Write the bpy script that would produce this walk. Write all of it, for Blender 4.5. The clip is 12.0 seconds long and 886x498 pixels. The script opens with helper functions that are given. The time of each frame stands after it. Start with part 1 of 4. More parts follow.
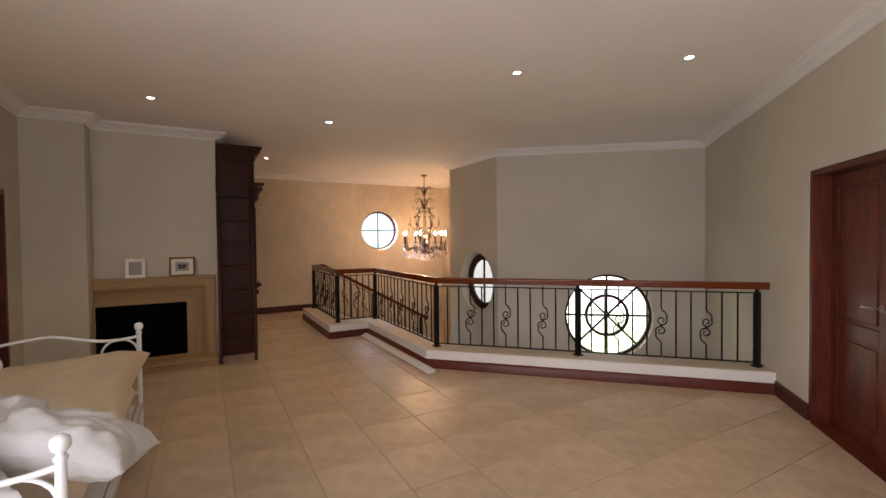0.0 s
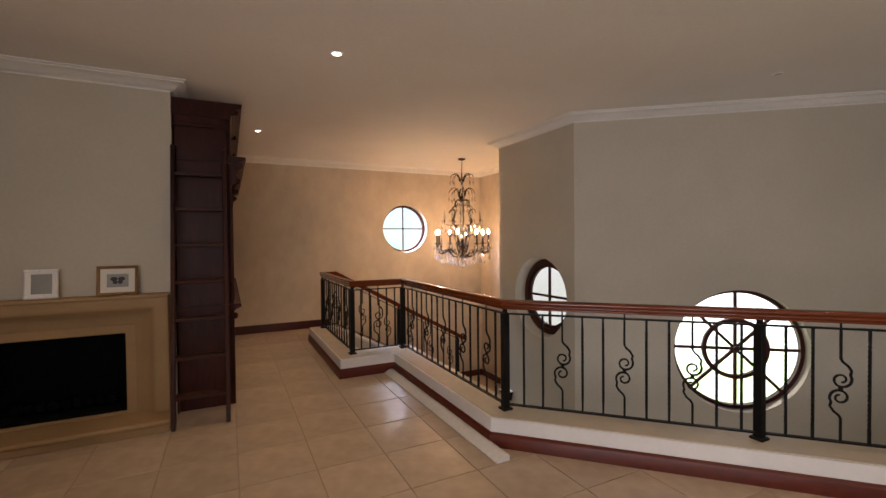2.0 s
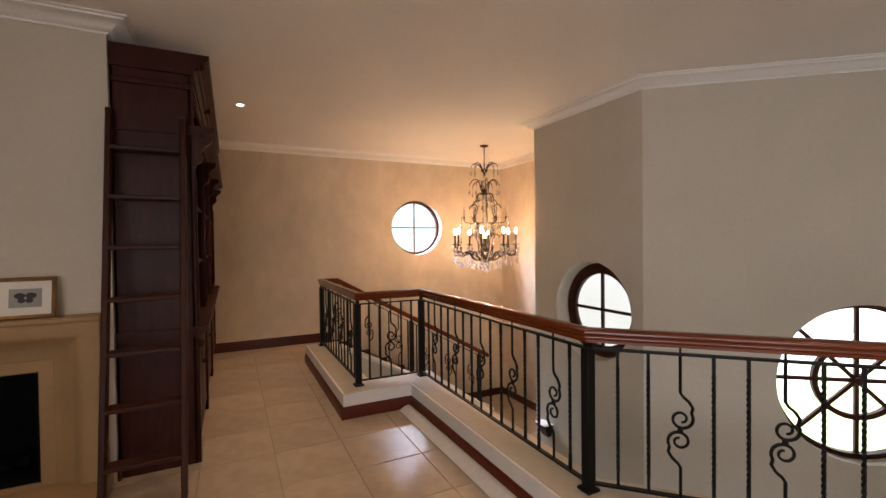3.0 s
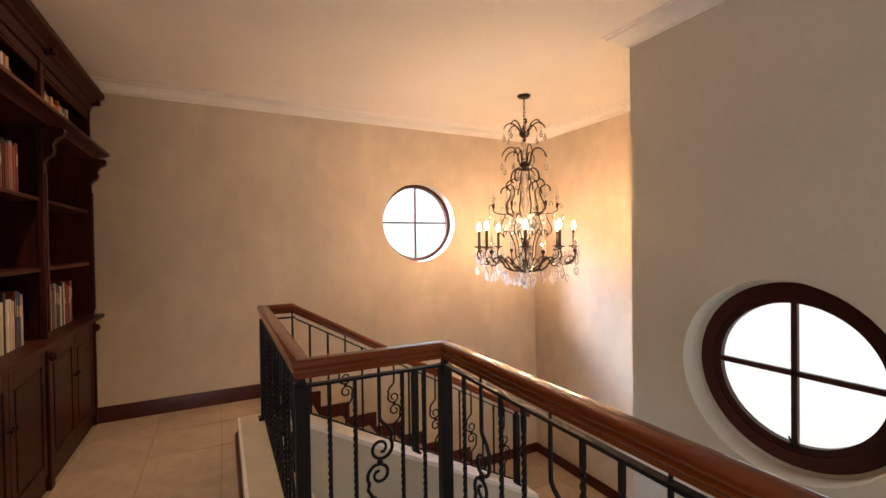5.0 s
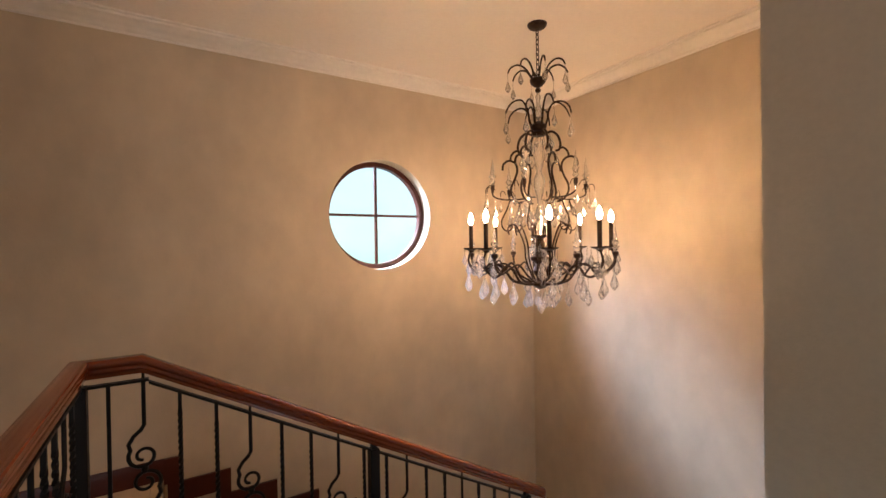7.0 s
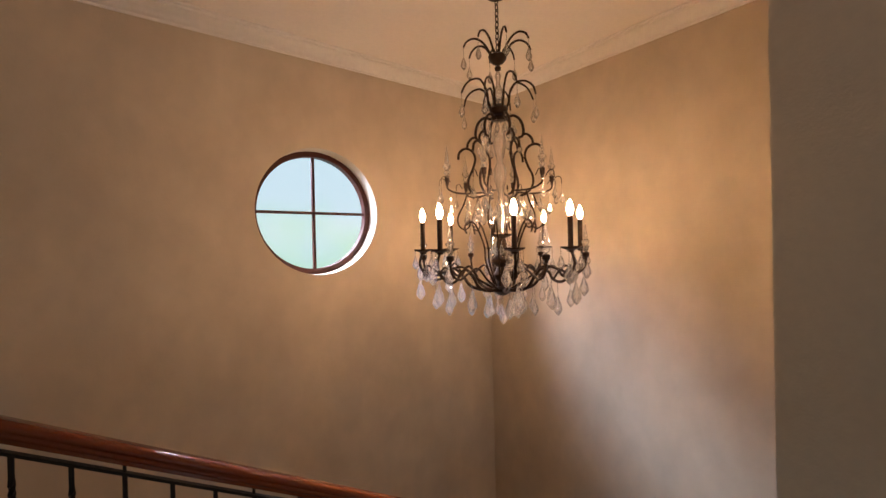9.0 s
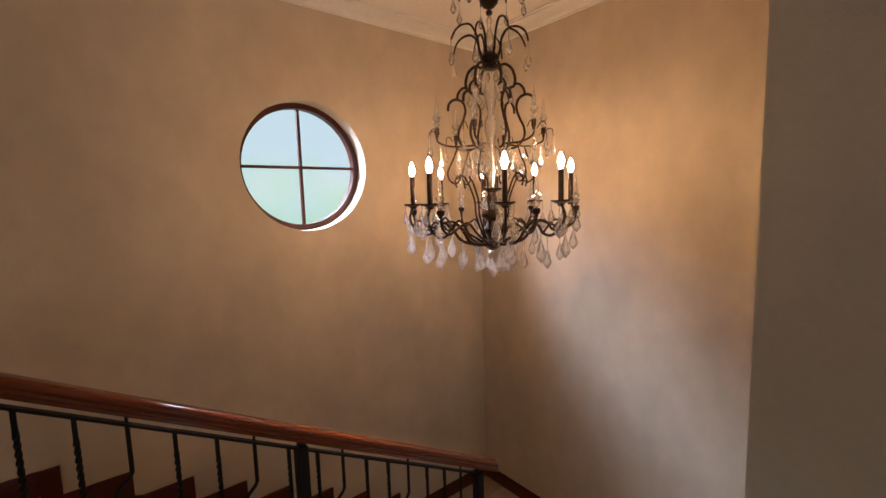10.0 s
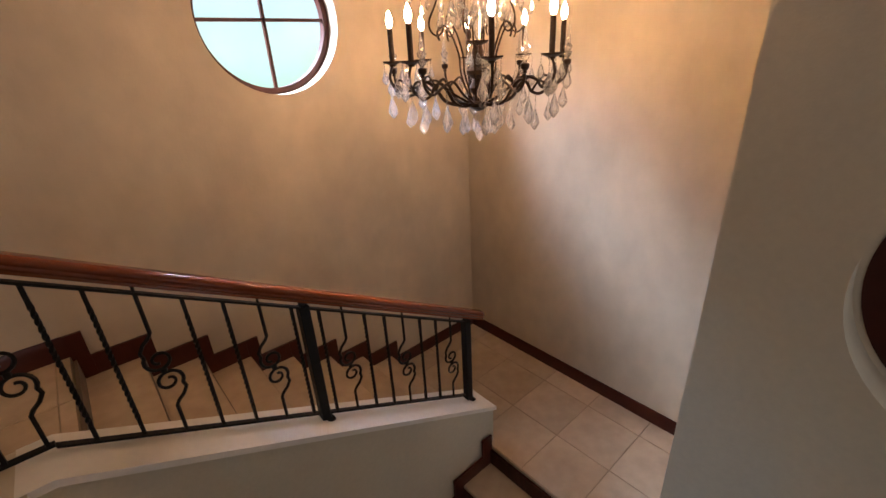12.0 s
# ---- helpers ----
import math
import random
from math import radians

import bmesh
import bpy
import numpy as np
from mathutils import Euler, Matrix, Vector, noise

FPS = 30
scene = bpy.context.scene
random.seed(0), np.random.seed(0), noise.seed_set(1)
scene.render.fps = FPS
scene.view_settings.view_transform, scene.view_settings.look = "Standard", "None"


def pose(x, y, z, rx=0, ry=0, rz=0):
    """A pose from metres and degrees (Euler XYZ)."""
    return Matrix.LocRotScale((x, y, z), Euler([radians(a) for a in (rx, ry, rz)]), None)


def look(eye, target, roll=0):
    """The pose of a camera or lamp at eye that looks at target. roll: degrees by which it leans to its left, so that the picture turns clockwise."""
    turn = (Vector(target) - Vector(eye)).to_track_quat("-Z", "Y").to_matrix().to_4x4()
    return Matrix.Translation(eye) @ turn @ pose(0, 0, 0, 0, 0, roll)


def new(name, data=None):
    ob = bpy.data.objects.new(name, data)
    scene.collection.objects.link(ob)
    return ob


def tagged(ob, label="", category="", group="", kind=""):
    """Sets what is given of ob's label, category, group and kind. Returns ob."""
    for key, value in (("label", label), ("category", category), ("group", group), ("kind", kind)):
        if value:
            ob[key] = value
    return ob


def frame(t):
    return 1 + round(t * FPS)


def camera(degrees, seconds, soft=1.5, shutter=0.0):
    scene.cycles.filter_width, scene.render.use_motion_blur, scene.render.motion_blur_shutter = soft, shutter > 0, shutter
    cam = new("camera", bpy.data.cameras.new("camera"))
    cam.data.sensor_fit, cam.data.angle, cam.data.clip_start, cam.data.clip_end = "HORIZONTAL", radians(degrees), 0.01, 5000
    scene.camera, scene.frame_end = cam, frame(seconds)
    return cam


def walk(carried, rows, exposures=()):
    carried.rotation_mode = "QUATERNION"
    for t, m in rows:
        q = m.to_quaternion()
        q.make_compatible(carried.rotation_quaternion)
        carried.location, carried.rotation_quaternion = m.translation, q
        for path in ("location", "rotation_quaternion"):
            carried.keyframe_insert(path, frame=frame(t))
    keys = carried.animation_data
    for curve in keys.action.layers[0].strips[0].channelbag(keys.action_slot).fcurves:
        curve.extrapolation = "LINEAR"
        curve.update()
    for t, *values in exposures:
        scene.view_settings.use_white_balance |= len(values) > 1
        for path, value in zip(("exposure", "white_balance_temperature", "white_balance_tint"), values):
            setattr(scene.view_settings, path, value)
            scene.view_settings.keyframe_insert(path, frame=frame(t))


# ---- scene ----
cam = camera(91.3, 12.0)
PATH = [
    (0, (0.122, -0.076, 1.571), (1.085, 1.676, 1.529), -0.6),
    (0.5, (0.359, 0.306, 1.577), (1.308, 2.066, 1.529), -0.7),
    (1, (0.502, 0.813, 1.575), (1.433, 2.583, 1.529), -0.6),
    (1.5, (0.601, 1.358, 1.577), (1.514, 3.137, 1.534), -0.6),
    (2, (0.714, 1.903, 1.574), (1.602, 3.694, 1.535), -0.6),
    (2.5, (0.844, 2.463, 1.57), (1.729, 4.256, 1.531), -0.7),
    (3, (0.97, 3.032, 1.569), (1.851, 4.828, 1.535), -0.7),
    (3.2, (1.021, 3.256, 1.563), (1.904, 5.05, 1.533), -0.7),
    (4.8, (1.682, 5.041, 1.562), (2.593, 6.822, 1.543), -1.2),
    (5, (1.754, 5.229, 1.559), (2.666, 7.008, 1.534), -0.8),
    (5.5, (1.917, 5.656, 1.545), (2.84, 7.43, 1.527), -0.7),
    (6, (2.096, 6.038, 1.54), (3.033, 7.805, 1.529), -0.8),
    (6.5, (2.227, 6.373, 1.55), (3.202, 8.119, 1.54), -0.7),
    (7, (2.369, 6.588, 1.546), (3.427, 8.285, 1.529), -0.9),
    (7.2, (2.417, 6.651, 1.547), (3.506, 8.328, 1.53), -1.0),
    (8.8, (2.632, 6.922, 1.537), (3.846, 8.512, 1.534), -1.5),
    (9, (2.631, 6.926, 1.538), (3.862, 8.503, 1.527), -1.3),
    (9.5, (2.631, 6.926, 1.538), (3.878, 8.488, 1.447), -1.4),
    (10, (2.632, 6.927, 1.538), (3.885, 8.47, 1.317), -1.7),
    (10.5, (2.631, 6.923, 1.538), (3.883, 8.44, 1.175), -2.0),
    (11, (2.631, 6.922, 1.535), (3.869, 8.407, 1.025), -2.5),
    (11.5, (2.63, 6.922, 1.536), (3.843, 8.367, 0.87), -2.9),
    (12, (2.63, 6.922, 1.536), (3.808, 8.319, 0.723), -3.2),
]
EXPOSURES = [(0.0, 0.31, 6450, 21), (1.0, 0.09, 6480, 21), (2.0, 0.21, 6480, 21), (3.0, 0.52, 6450, 21), (5.0, 0.70, 6380, 20), (6.5, 0.24, 6300, 19), (9.0, -0.44, 6600, 23), (11.0, -0.57, 6580, 22), (11.5, -0.39, 6540, 21), (12.0, -0.07, 6470, 21)]
walk(cam, [(t, look(eye, target, roll)) for t, eye, target, roll in PATH], EXPOSURES)

# ---- world and daylight ----
world = bpy.data.worlds.new("sky")
scene.world = world
world.use_nodes = True
wn = world.node_tree
sky = wn.nodes.new("ShaderNodeTexSky")
sky.sky_type = 'NISHITA'
sky.sun_disc = False
sky.sun_elevation, sky.sun_rotation = radians(48), radians(200)
wn.links.new(sky.outputs[0], wn.nodes["Background"].inputs[0])
wn.nodes["Background"].inputs[1].default_value = 0.10


def lamp(name, kind, m, power, colour=(1, 1, 1), size=None, size_y=None, spot=None, blend=0.6, radius=None):
    data = bpy.data.lights.new(name, kind)
    data.energy, data.color = power, colour
    if size:
        data.size = size
        if size_y:
            data.shape, data.size_y = 'RECTANGLE', size_y
    if spot:
        data.spot_size, data.spot_blend = radians(spot), blend
    if radius:
        data.shadow_soft_size = radius
    ob = new(name, data)
    ob.matrix_world = m
    return ob


sun = lamp("sun", 'SUN', look((0, 0, 10), (-3.5, -9.5, -1.5)), 2.0, (1.0, 0.95, 0.88))
sun.data.angle = radians(0.6)
DAY = (0.93, 0.97, 1.0)
lamp("window_light_west", 'AREA', look((-1.75, -0.3, 1.35), (3, -0.3, 1.35)), 84, DAY, 2.6, 2.0)
lamp("window_light_south", 'AREA', look((-0.6, -2.72, 1.35), (-0.6, 6, 1.35)), 38, DAY, 1.38, 2.0)
# unseen fill lamp against the hall wall, added to brighten the stair void
lamp("fill_light_hall", 'AREA', look((3.62, 3.58, -1.5), (5.6, 5.4, -0.9)), 9, DAY, 1.6, 1.4)
lamp("window_light_north", 'AREA', look((2.2, 11.58, 3.125), (2.2, 10.06, 1.825)), 1750, (0.66, 0.80, 1.0), 4.4, 0.67)
lamp("window_light_sky", 'AREA', look((2.2, 11.15, 3.5), (2.2, 10.06, 1.825)), 300, (0.66, 0.80, 1.0), 4.4, 0.56)


# ---- materials ----
def material(name, colour, rough=0.5, metal=0.0, grain=None, spot=None, bump=0.0, bump_scale=60.0, piece=0.0, island=0.0,
             stretch=(1, 1, 1), coat=0.0, specular=0.5):
    """grain, spot: (scale, amount) of fine and broad noise in the colour's value; piece, island: variation from piece to piece."""
    m = bpy.data.materials.new(name)
    m.use_nodes = True
    n, l = m.node_tree.nodes, m.node_tree.links
    b = n["Principled BSDF"]
    b.inputs["Roughness"].default_value, b.inputs["Metallic"].default_value = rough, metal
    b.inputs["Coat Weight"].default_value = coat
    b.inputs["Coat Roughness"].default_value = 0.12
    b.inputs["Specular IOR Level"].default_value = specular
    b.inputs["Base Color"].default_value = (*colour, 1)
    co = n.new("ShaderNodeTexCoord")
    mp = n.new("ShaderNodeMapping")
    mp.inputs["Scale"].default_value = stretch
    l.new(co.outputs["Object"], mp.inputs["Vector"])
    value = None

    def add(socket, amount):
        nonlocal value
        mr = n.new("ShaderNodeMapRange")
        mr.inputs["To Min"].default_value, mr.inputs["To Max"].default_value = 1 - amount, 1 + amount
        l.new(socket, mr.inputs["Value"])
        if value is None:
            value = mr.outputs[0]
        else:
            mu = n.new("ShaderNodeMath")
            mu.operation = 'MULTIPLY'
            l.new(value, mu.inputs[0])
            l.new(mr.outputs[0], mu.inputs[1])
            value = mu.outputs[0]

    for pair, detail in ((grain, 6), (spot, 3)):
        if pair:
            t = n.new("ShaderNodeTexNoise")
            t.inputs["Scale"].default_value, t.inputs["Detail"].default_value = pair[0], detail
            l.new(mp.outputs[0], t.inputs["Vector"])
            mr = n.new("ShaderNodeMapRange")
            mr.inputs["From Min"].default_value, mr.inputs["From Max"].default_value = 0.3, 0.7
            l.new(t.outputs[0], mr.inputs["Value"])
            add(mr.outputs[0], pair[1])
    if piece:
        add(n.new("ShaderNodeObjectInfo").outputs["Random"], piece)
    if island:
        add(n.new("ShaderNodeNewGeometry").outputs["Random Per Island"], island)
    if value is not None:
        hsv = n.new("ShaderNodeHueSaturation")
        hsv.inputs["Color"].default_value = (*colour, 1)
        l.new(value, hsv.inputs["Value"])
        l.new(hsv.outputs[0], b.inputs["Base Color"])
    if value is not None and rough > 0.45:
        rm = n.new("ShaderNodeMath")
        rm.operation = 'MULTIPLY'
        rm.inputs[1].default_value = rough
        l.new(value, rm.inputs[0])
        l.new(rm.outputs[0], b.inputs["Roughness"])
    if bump:
        t = n.new("ShaderNodeTexNoise")
        t.inputs["Scale"].default_value, t.inputs["Detail"].default_value = bump_scale, 5
        l.new(mp.outputs[0], t.inputs["Vector"])
        bu = n.new("ShaderNodeBump")
        bu.inputs["Strength"].default_value, bu.inputs["Distance"].default_value = bump, 0.01
        l.new(t.outputs[0], bu.inputs["Height"])
        l.new(bu.outputs[0], b.inputs["Normal"])
    return m


def glowing(name, colour, strength):
    m = bpy.data.materials.new(name)
    m.use_nodes = True
    b = m.node_tree.nodes["Principled BSDF"]
    b.inputs["Base Color"].default_value = (*colour, 1)
    b.inputs["Emission Color"].default_value = (*colour, 1)
    b.inputs["Emission Strength"].default_value = strength
    return m


WALL = material("wall_paint", (0.565, 0.512, 0.412), 0.75, grain=(35, 0.03), spot=(1.1, 0.05), bump=0.12, bump_scale=90)
WALL_WASH = material("washed_wall_paint", (0.56, 0.47, 0.355), 0.72, grain=(7, 0.06), spot=(1.9, 0.10), bump=0.12, bump_scale=60, stretch=(1, 1, 0.7))
CEIL = material("ceiling_paint", (0.87, 0.82, 0.755), 0.8, grain=(40, 0.02), spot=(0.8, 0.03), bump=0.08, bump_scale=80)
WHITE = material("white_paint", (0.84, 0.81, 0.765), 0.55, grain=(30, 0.03), spot=(2, 0.03))
PLINTH = material("plinth_paint", (0.76, 0.73, 0.69), 0.6, grain=(30, 0.02), spot=(3, 0.05), bump=0.03)
LEDGE = material("ledge_screed", (0.52, 0.45, 0.35), 0.5, grain=(20, 0.04), spot=(3, 0.08), bump=0.03)
TILE = material("floor_tile", (0.5, 0.382, 0.272), 0.27, grain=(11, 0.07), spot=(2.3, 0.11), bump=0.02, bump_scale=9, piece=0.06, specular=0.5)
TILE_FAR = material("floor_tile_joined", (0.5, 0.382, 0.272), 0.27, grain=(11, 0.07), spot=(2.3, 0.11), bump=0.02, bump_scale=9, island=0.06)
GROUT = material("grout", (0.33, 0.25, 0.175), 0.85, grain=(60, 0.1))
MAHOGANY = material("mahogany", (0.10, 0.016, 0.0065), 0.36, grain=(12, 0.12), spot=(3, 0.1), coat=0.03, specular=0.3)
WINDOWWOOD = material("window_timber", (0.05, 0.011, 0.006), 0.45, grain=(12, 0.15), spot=(3, 0.12), specular=0.25)
RAILWOOD = material("handrail_wood", (0.15, 0.029, 0.006), 0.18, grain=(9, 0.05), spot=(3, 0.1), coat=0.25, specular=0.4)
SKIRT = material("skirting_wood", (0.062, 0.011, 0.005), 0.38, grain=(14, 0.12), spot=(3, 0.12), coat=0.06, specular=0.3)
DARKWOOD = material("dark_stained_wood", (0.040, 0.0085, 0.0042), 0.4, grain=(8, 0.22), spot=(2, 0.25), bump=0.03, stretch=(5, 5, 0.8), specular=0.16)
LADDERWOOD = material("ladder_wood", (0.040, 0.012, 0.007), 0.5, grain=(9, 0.25), spot=(2, 0.2), specular=0.2)
DOORWOOD = material("door_wood", (0.105, 0.022, 0.010), 0.4, grain=(8, 0.3), spot=(2, 0.2), bump=0.04, stretch=(6, 6, 0.8), specular=0.3)
IRON = material("black_iron", (0.006, 0.0055, 0.005), 0.5, grain=(50, 0.2), bump=0.06, specular=0.2)
BRONZE = material("dark_bronze", (0.030, 0.017, 0.010), 0.36, metal=0.35, grain=(40, 0.3), bump=0.05, specular=0.18)
SANDSTONE = material("sandstone", (0.36, 0.23, 0.11), 0.7, grain=(30, 0.04), spot=(2.5, 0.10), bump=0.06, bump_scale=70)
SOOT = material("firebox_black", (0.004, 0.004, 0.004), 0.8, grain=(10, 0.3), specular=0.1)
RISER = material("stair_riser", (0.13, 0.09, 0.065), 0.5, grain=(20, 0.15))
STEEL = material("brushed_steel", (0.55, 0.54, 0.52), 0.3, metal=1.0)


# ---- mesh helpers ----
def mesh_of(name, verts, faces, smooth=False):
    me = bpy.data.meshes.new(name)
    me.from_pydata([tuple(v) for v in verts], [], faces)
    bm = bmesh.new()
    bm.from_mesh(me)
    bmesh.ops.recalc_face_normals(bm, faces=bm.faces)
    bm.to_mesh(me)
    bm.free()
    if smooth:
        for p in me.polygons:
            p.use_smooth = True
    return me


class Shape:
    """Collects solid pieces of one part."""

    def __init__(self):
        self.v, self.f, self.smooth, self.flat = [], [], set(), False

    def add(self, verts, faces, smooth=False):
        k = len(self.v)
        self.v += [Vector(a) for a in verts]
        for f in faces:
            if smooth:
                self.smooth.add(len(self.f))
            self.f.append(tuple(i + k for i in f))
        return self

    def box(self, lo, hi, m=None):
        (a, b, c), (d, e, g) = lo, hi
        vs = [Vector(p) for p in ((a, b, c), (d, b, c), (d, e, c), (a, e, c), (a, b, g), (d, b, g), (d, e, g), (a, e, g))]
        if m:
            vs = [m @ p for p in vs]
        return self.add(vs, [(0, 3, 2, 1), (4, 5, 6, 7), (0, 1, 5, 4), (1, 2, 6, 5), (2, 3, 7, 6), (3, 0, 4, 7)])

    def chamfered(self, lo, hi, r=0.004, m=None):
        """A box with its edges cut by r."""
        lo, hi = Vector(lo), Vector(hi)
        vs, quads = [], []
        bm = bmesh.new()
        bmesh.ops.create_cube(bm, size=1)
        for v in bm.verts:
            v.co = Vector((lo[i] + (v.co[i] + 0.5) * (hi[i] - lo[i]) for i in range(3)))
        r = min(r, 0.45 * min(hi[i] - lo[i] for i in range(3)))
        bmesh.ops.bevel(bm, geom=list(bm.edges), offset=r, segments=1, affect='EDGES', profile=0.5)
        bm.verts.index_update()
        vs = [m @ v.co if m else v.co.copy() for v in bm.verts]
        quads = [tuple(v.index for v in f.verts) for f in bm.faces]
        bm.free()
        return self.add(vs, quads)

    def prism(self, poly, z0, z1):
        n = len(poly)
        return self.add([(x, y, z0) for x, y in poly] + [(x, y, z1) for x, y in poly],
                        [tuple(range(n))[::-1], tuple(range(n, 2 * n))] + [(i, (i + 1) % n, n + (i + 1) % n, n + i) for i in range(n)])

    def tube(self, pts, r, sides=8, ends=True):
        """A round bar along points; r: one radius or one for each point."""
        pts = [Vector(p) for p in pts]
        rs = r if isinstance(r, (list, tuple)) else [r] * len(pts)
        vs, prev = [], None
        for i, p in enumerate(pts):
            t = (pts[min(i + 1, len(pts) - 1)] - pts[max(i - 1, 0)]).normalized()
            if prev is None:
                a = t.orthogonal().normalized()
            else:
                a = (prev - t * prev.dot(t))
                a = a.normalized() if a.length > 1e-6 else t.orthogonal().normalized()
            prev = a
            b = t.cross(a)
            vs += [p + rs[i] * (math.cos(2 * math.pi * k / sides) * a + math.sin(2 * math.pi * k / sides) * b) for k in range(sides)]
        fs = [(i * sides + k, i * sides + (k + 1) % sides, (i + 1) * sides + (k + 1) % sides, (i + 1) * sides + k)
              for i in range(len(pts) - 1) for k in range(sides)]
        self.add(vs, fs, True)
        if ends:
            m = len(self.v) - len(vs)
            self.f.append(tuple(m + k for k in range(sides))[::-1])
            self.f.append(tuple(m + len(vs) - sides + k for k in range(sides)))
        return self

    def lathe(self, profile, sides=16, m=None, caps=True):
        """profile: (radius, z) from the bottom up, turned about z."""
        vs, n = [], len(profile)
        for k in range(sides):
            a = 2 * math.pi * k / sides
            for r, z in profile:
                p = Vector((r * math.cos(a), r * math.sin(a), z))
                vs.append(m @ p if m else p)
        fs = [(k * n + i, ((k + 1) % sides) * n + i, ((k + 1) % sides) * n + i + 1, k * n + i + 1) for k in range(sides) for i in range(n - 1)]
        self.add(vs, fs, True)
        b = len(self.v) - len(vs)
        for i in ((0, n - 1) if caps else ()):
            if profile[i][0] > 1e-5:
                self.f.append(tuple(b + k * n + i for k in range(sides)))
        return self

    def sweep(self, path, profile, closed=False, cap=True):
        """profile: closed loop of (side, up) points, side to the right of the way; mitred at each corner, sections upright."""
        path = [Vector(p) for p in path]
        n, m = len(path), len(profile)
        vs = []
        for i, p in enumerate(path):
            a = (p - path[i - 1]) if (i or closed) else None
            b = (path[(i + 1) % n] - p) if (i < n - 1 or closed) else None
            a, b = a if a is not None else b, b if b is not None else a
            ra = Vector((a.y, -a.x, 0)).normalized()
            rb = Vector((b.y, -b.x, 0)).normalized()
            mid = (ra + rb)
            mid = mid / max(mid.length_squared / 2, 0.2)
            vs += [p + mid * s + Vector((0, 0, u)) for s, u in profile]
        fs = []
        for i in range(n if closed else n - 1):
            j = (i + 1) % n
            fs += [(i * m + k, i * m + (k + 1) % m, j * m + (k + 1) % m, j * m + k) for k in range(m)]
        if cap and not closed:
            fs += [tuple(range(m))[::-1], tuple(range((n - 1) * m, n * m))]
        return self.add(vs, fs)

    def mesh(self, name):
        me = mesh_of(name, self.v, self.f)
        for p in me.polygons:
            p.use_smooth = not self.flat
        if not self.flat:
            me.set_sharp_from_angle(angle=radians(38))
        return me


def part(name, shape, mat, parent=None, label="", m=None):
    me = shape if isinstance(shape, bpy.types.Mesh) else shape.mesh(name)
    if not me.materials:
        me.materials.append(mat)
    ob = new(name, me)
    if parent:
        ob.parent = parent
    if m:
        ob.matrix_basis = m
    if label:
        ob["label"] = label
    return ob


def thing(name, label, category, m=None, group="", kind=""):
    ob = new(name)
    ob.empty_display_size = 0.1
    if m:
        ob.matrix_basis = m
    return tagged(ob, label, category, group, kind)


def setting(name, shape, mat, label, category):
    return tagged(part(name, shape, mat), label, category, kind="structure")


# ---- plan ----
CEIL_Z, COVE_Z, LOW_Z, LAND_Z = 3.04, 2.945, -3.1, -1.389
ROOM = [(-1.62, -2.6), (-1.62, 6.22), (-1.06, 6.22), (-1.06, 6.55), (0.268, 6.55), (0.268, 10.06), (5.68, 10.06), (5.68, 7.39),
        (4.39, 7.39), (4.39, 5.81), (6.885, 3.83), (0.2, -2.6)]
N1, N2, N3, N4, NR = (2.035, 8.85), (2.035, 7.05), (2.685, 7.045), (2.68, 4.77), (5.203, 2.213)
PL, RT = 0.215, 1.10
GO, RISE, X0 = 0.3143, 0.17363, 2.29


def wall(name, a, b, z0, z1, label, thick=0.22, hole=None, mat=WALL):
    """A wall whose room face runs from a to b with the room on the right; hole: (along, z, radius) of a round opening."""
    a, b = Vector((*a, 0)), Vector((*b, 0))
    d = (b - a).normalized()
    out = Vector((-d.y, d.x, 0)) * thick
    L = (b - a).length
    s = Shape()
    if not hole:
        s.add([a + d * u + o + Vector((0, 0, z)) for o in (Vector(), out) for u, z in ((0, z0), (L, z0), (L, z1), (0, z1))],
              [(0, 1, 2, 3), (7, 6, 5, 4), (0, 4, 5, 1), (1, 5, 6, 2), (2, 6, 7, 3), (3, 7, 4, 0)])
    else:
        u0, w0, r = hole
        angles = sorted([2 * math.pi * k / 64 for k in range(64)] + [math.atan2(z - w0, u - u0) % (2 * math.pi) for u in (0, L) for z in (z0, z1)])
        n, vs = len(angles), []
        for o in (Vector(), out):
            for q in angles:
                c, t = math.cos(q), math.sin(q)
                k = min(((L - u0) / c if c > 1e-9 else -u0 / c if c < -1e-9 else 1e9), ((z1 - w0) / t if t > 1e-9 else (z0 - w0) / t if t < -1e-9 else 1e9))
                vs.append(a + d * (u0 + r * c) + o + Vector((0, 0, w0 + r * t)))
                vs.append(a + d * (u0 + k * c) + o + Vector((0, 0, w0 + k * t)))
        fs = []
        for i in range(n):
            j = (i + 1) % n
            fs += [(2 * i, 2 * i + 1, 2 * j + 1, 2 * j), (2 * n + 2 * i, 2 * n + 2 * j, 2 * n + 2 * j + 1, 2 * n + 2 * i + 1),
                   (2 * i, 2 * j, 2 * n + 2 * j, 2 * n + 2 * i), (2 * i + 1, 2 * n + 2 * i + 1, 2 * n + 2 * j + 1, 2 * j + 1)]
        s.add(vs, fs)
    return setting(name, s, mat, label, "wall")


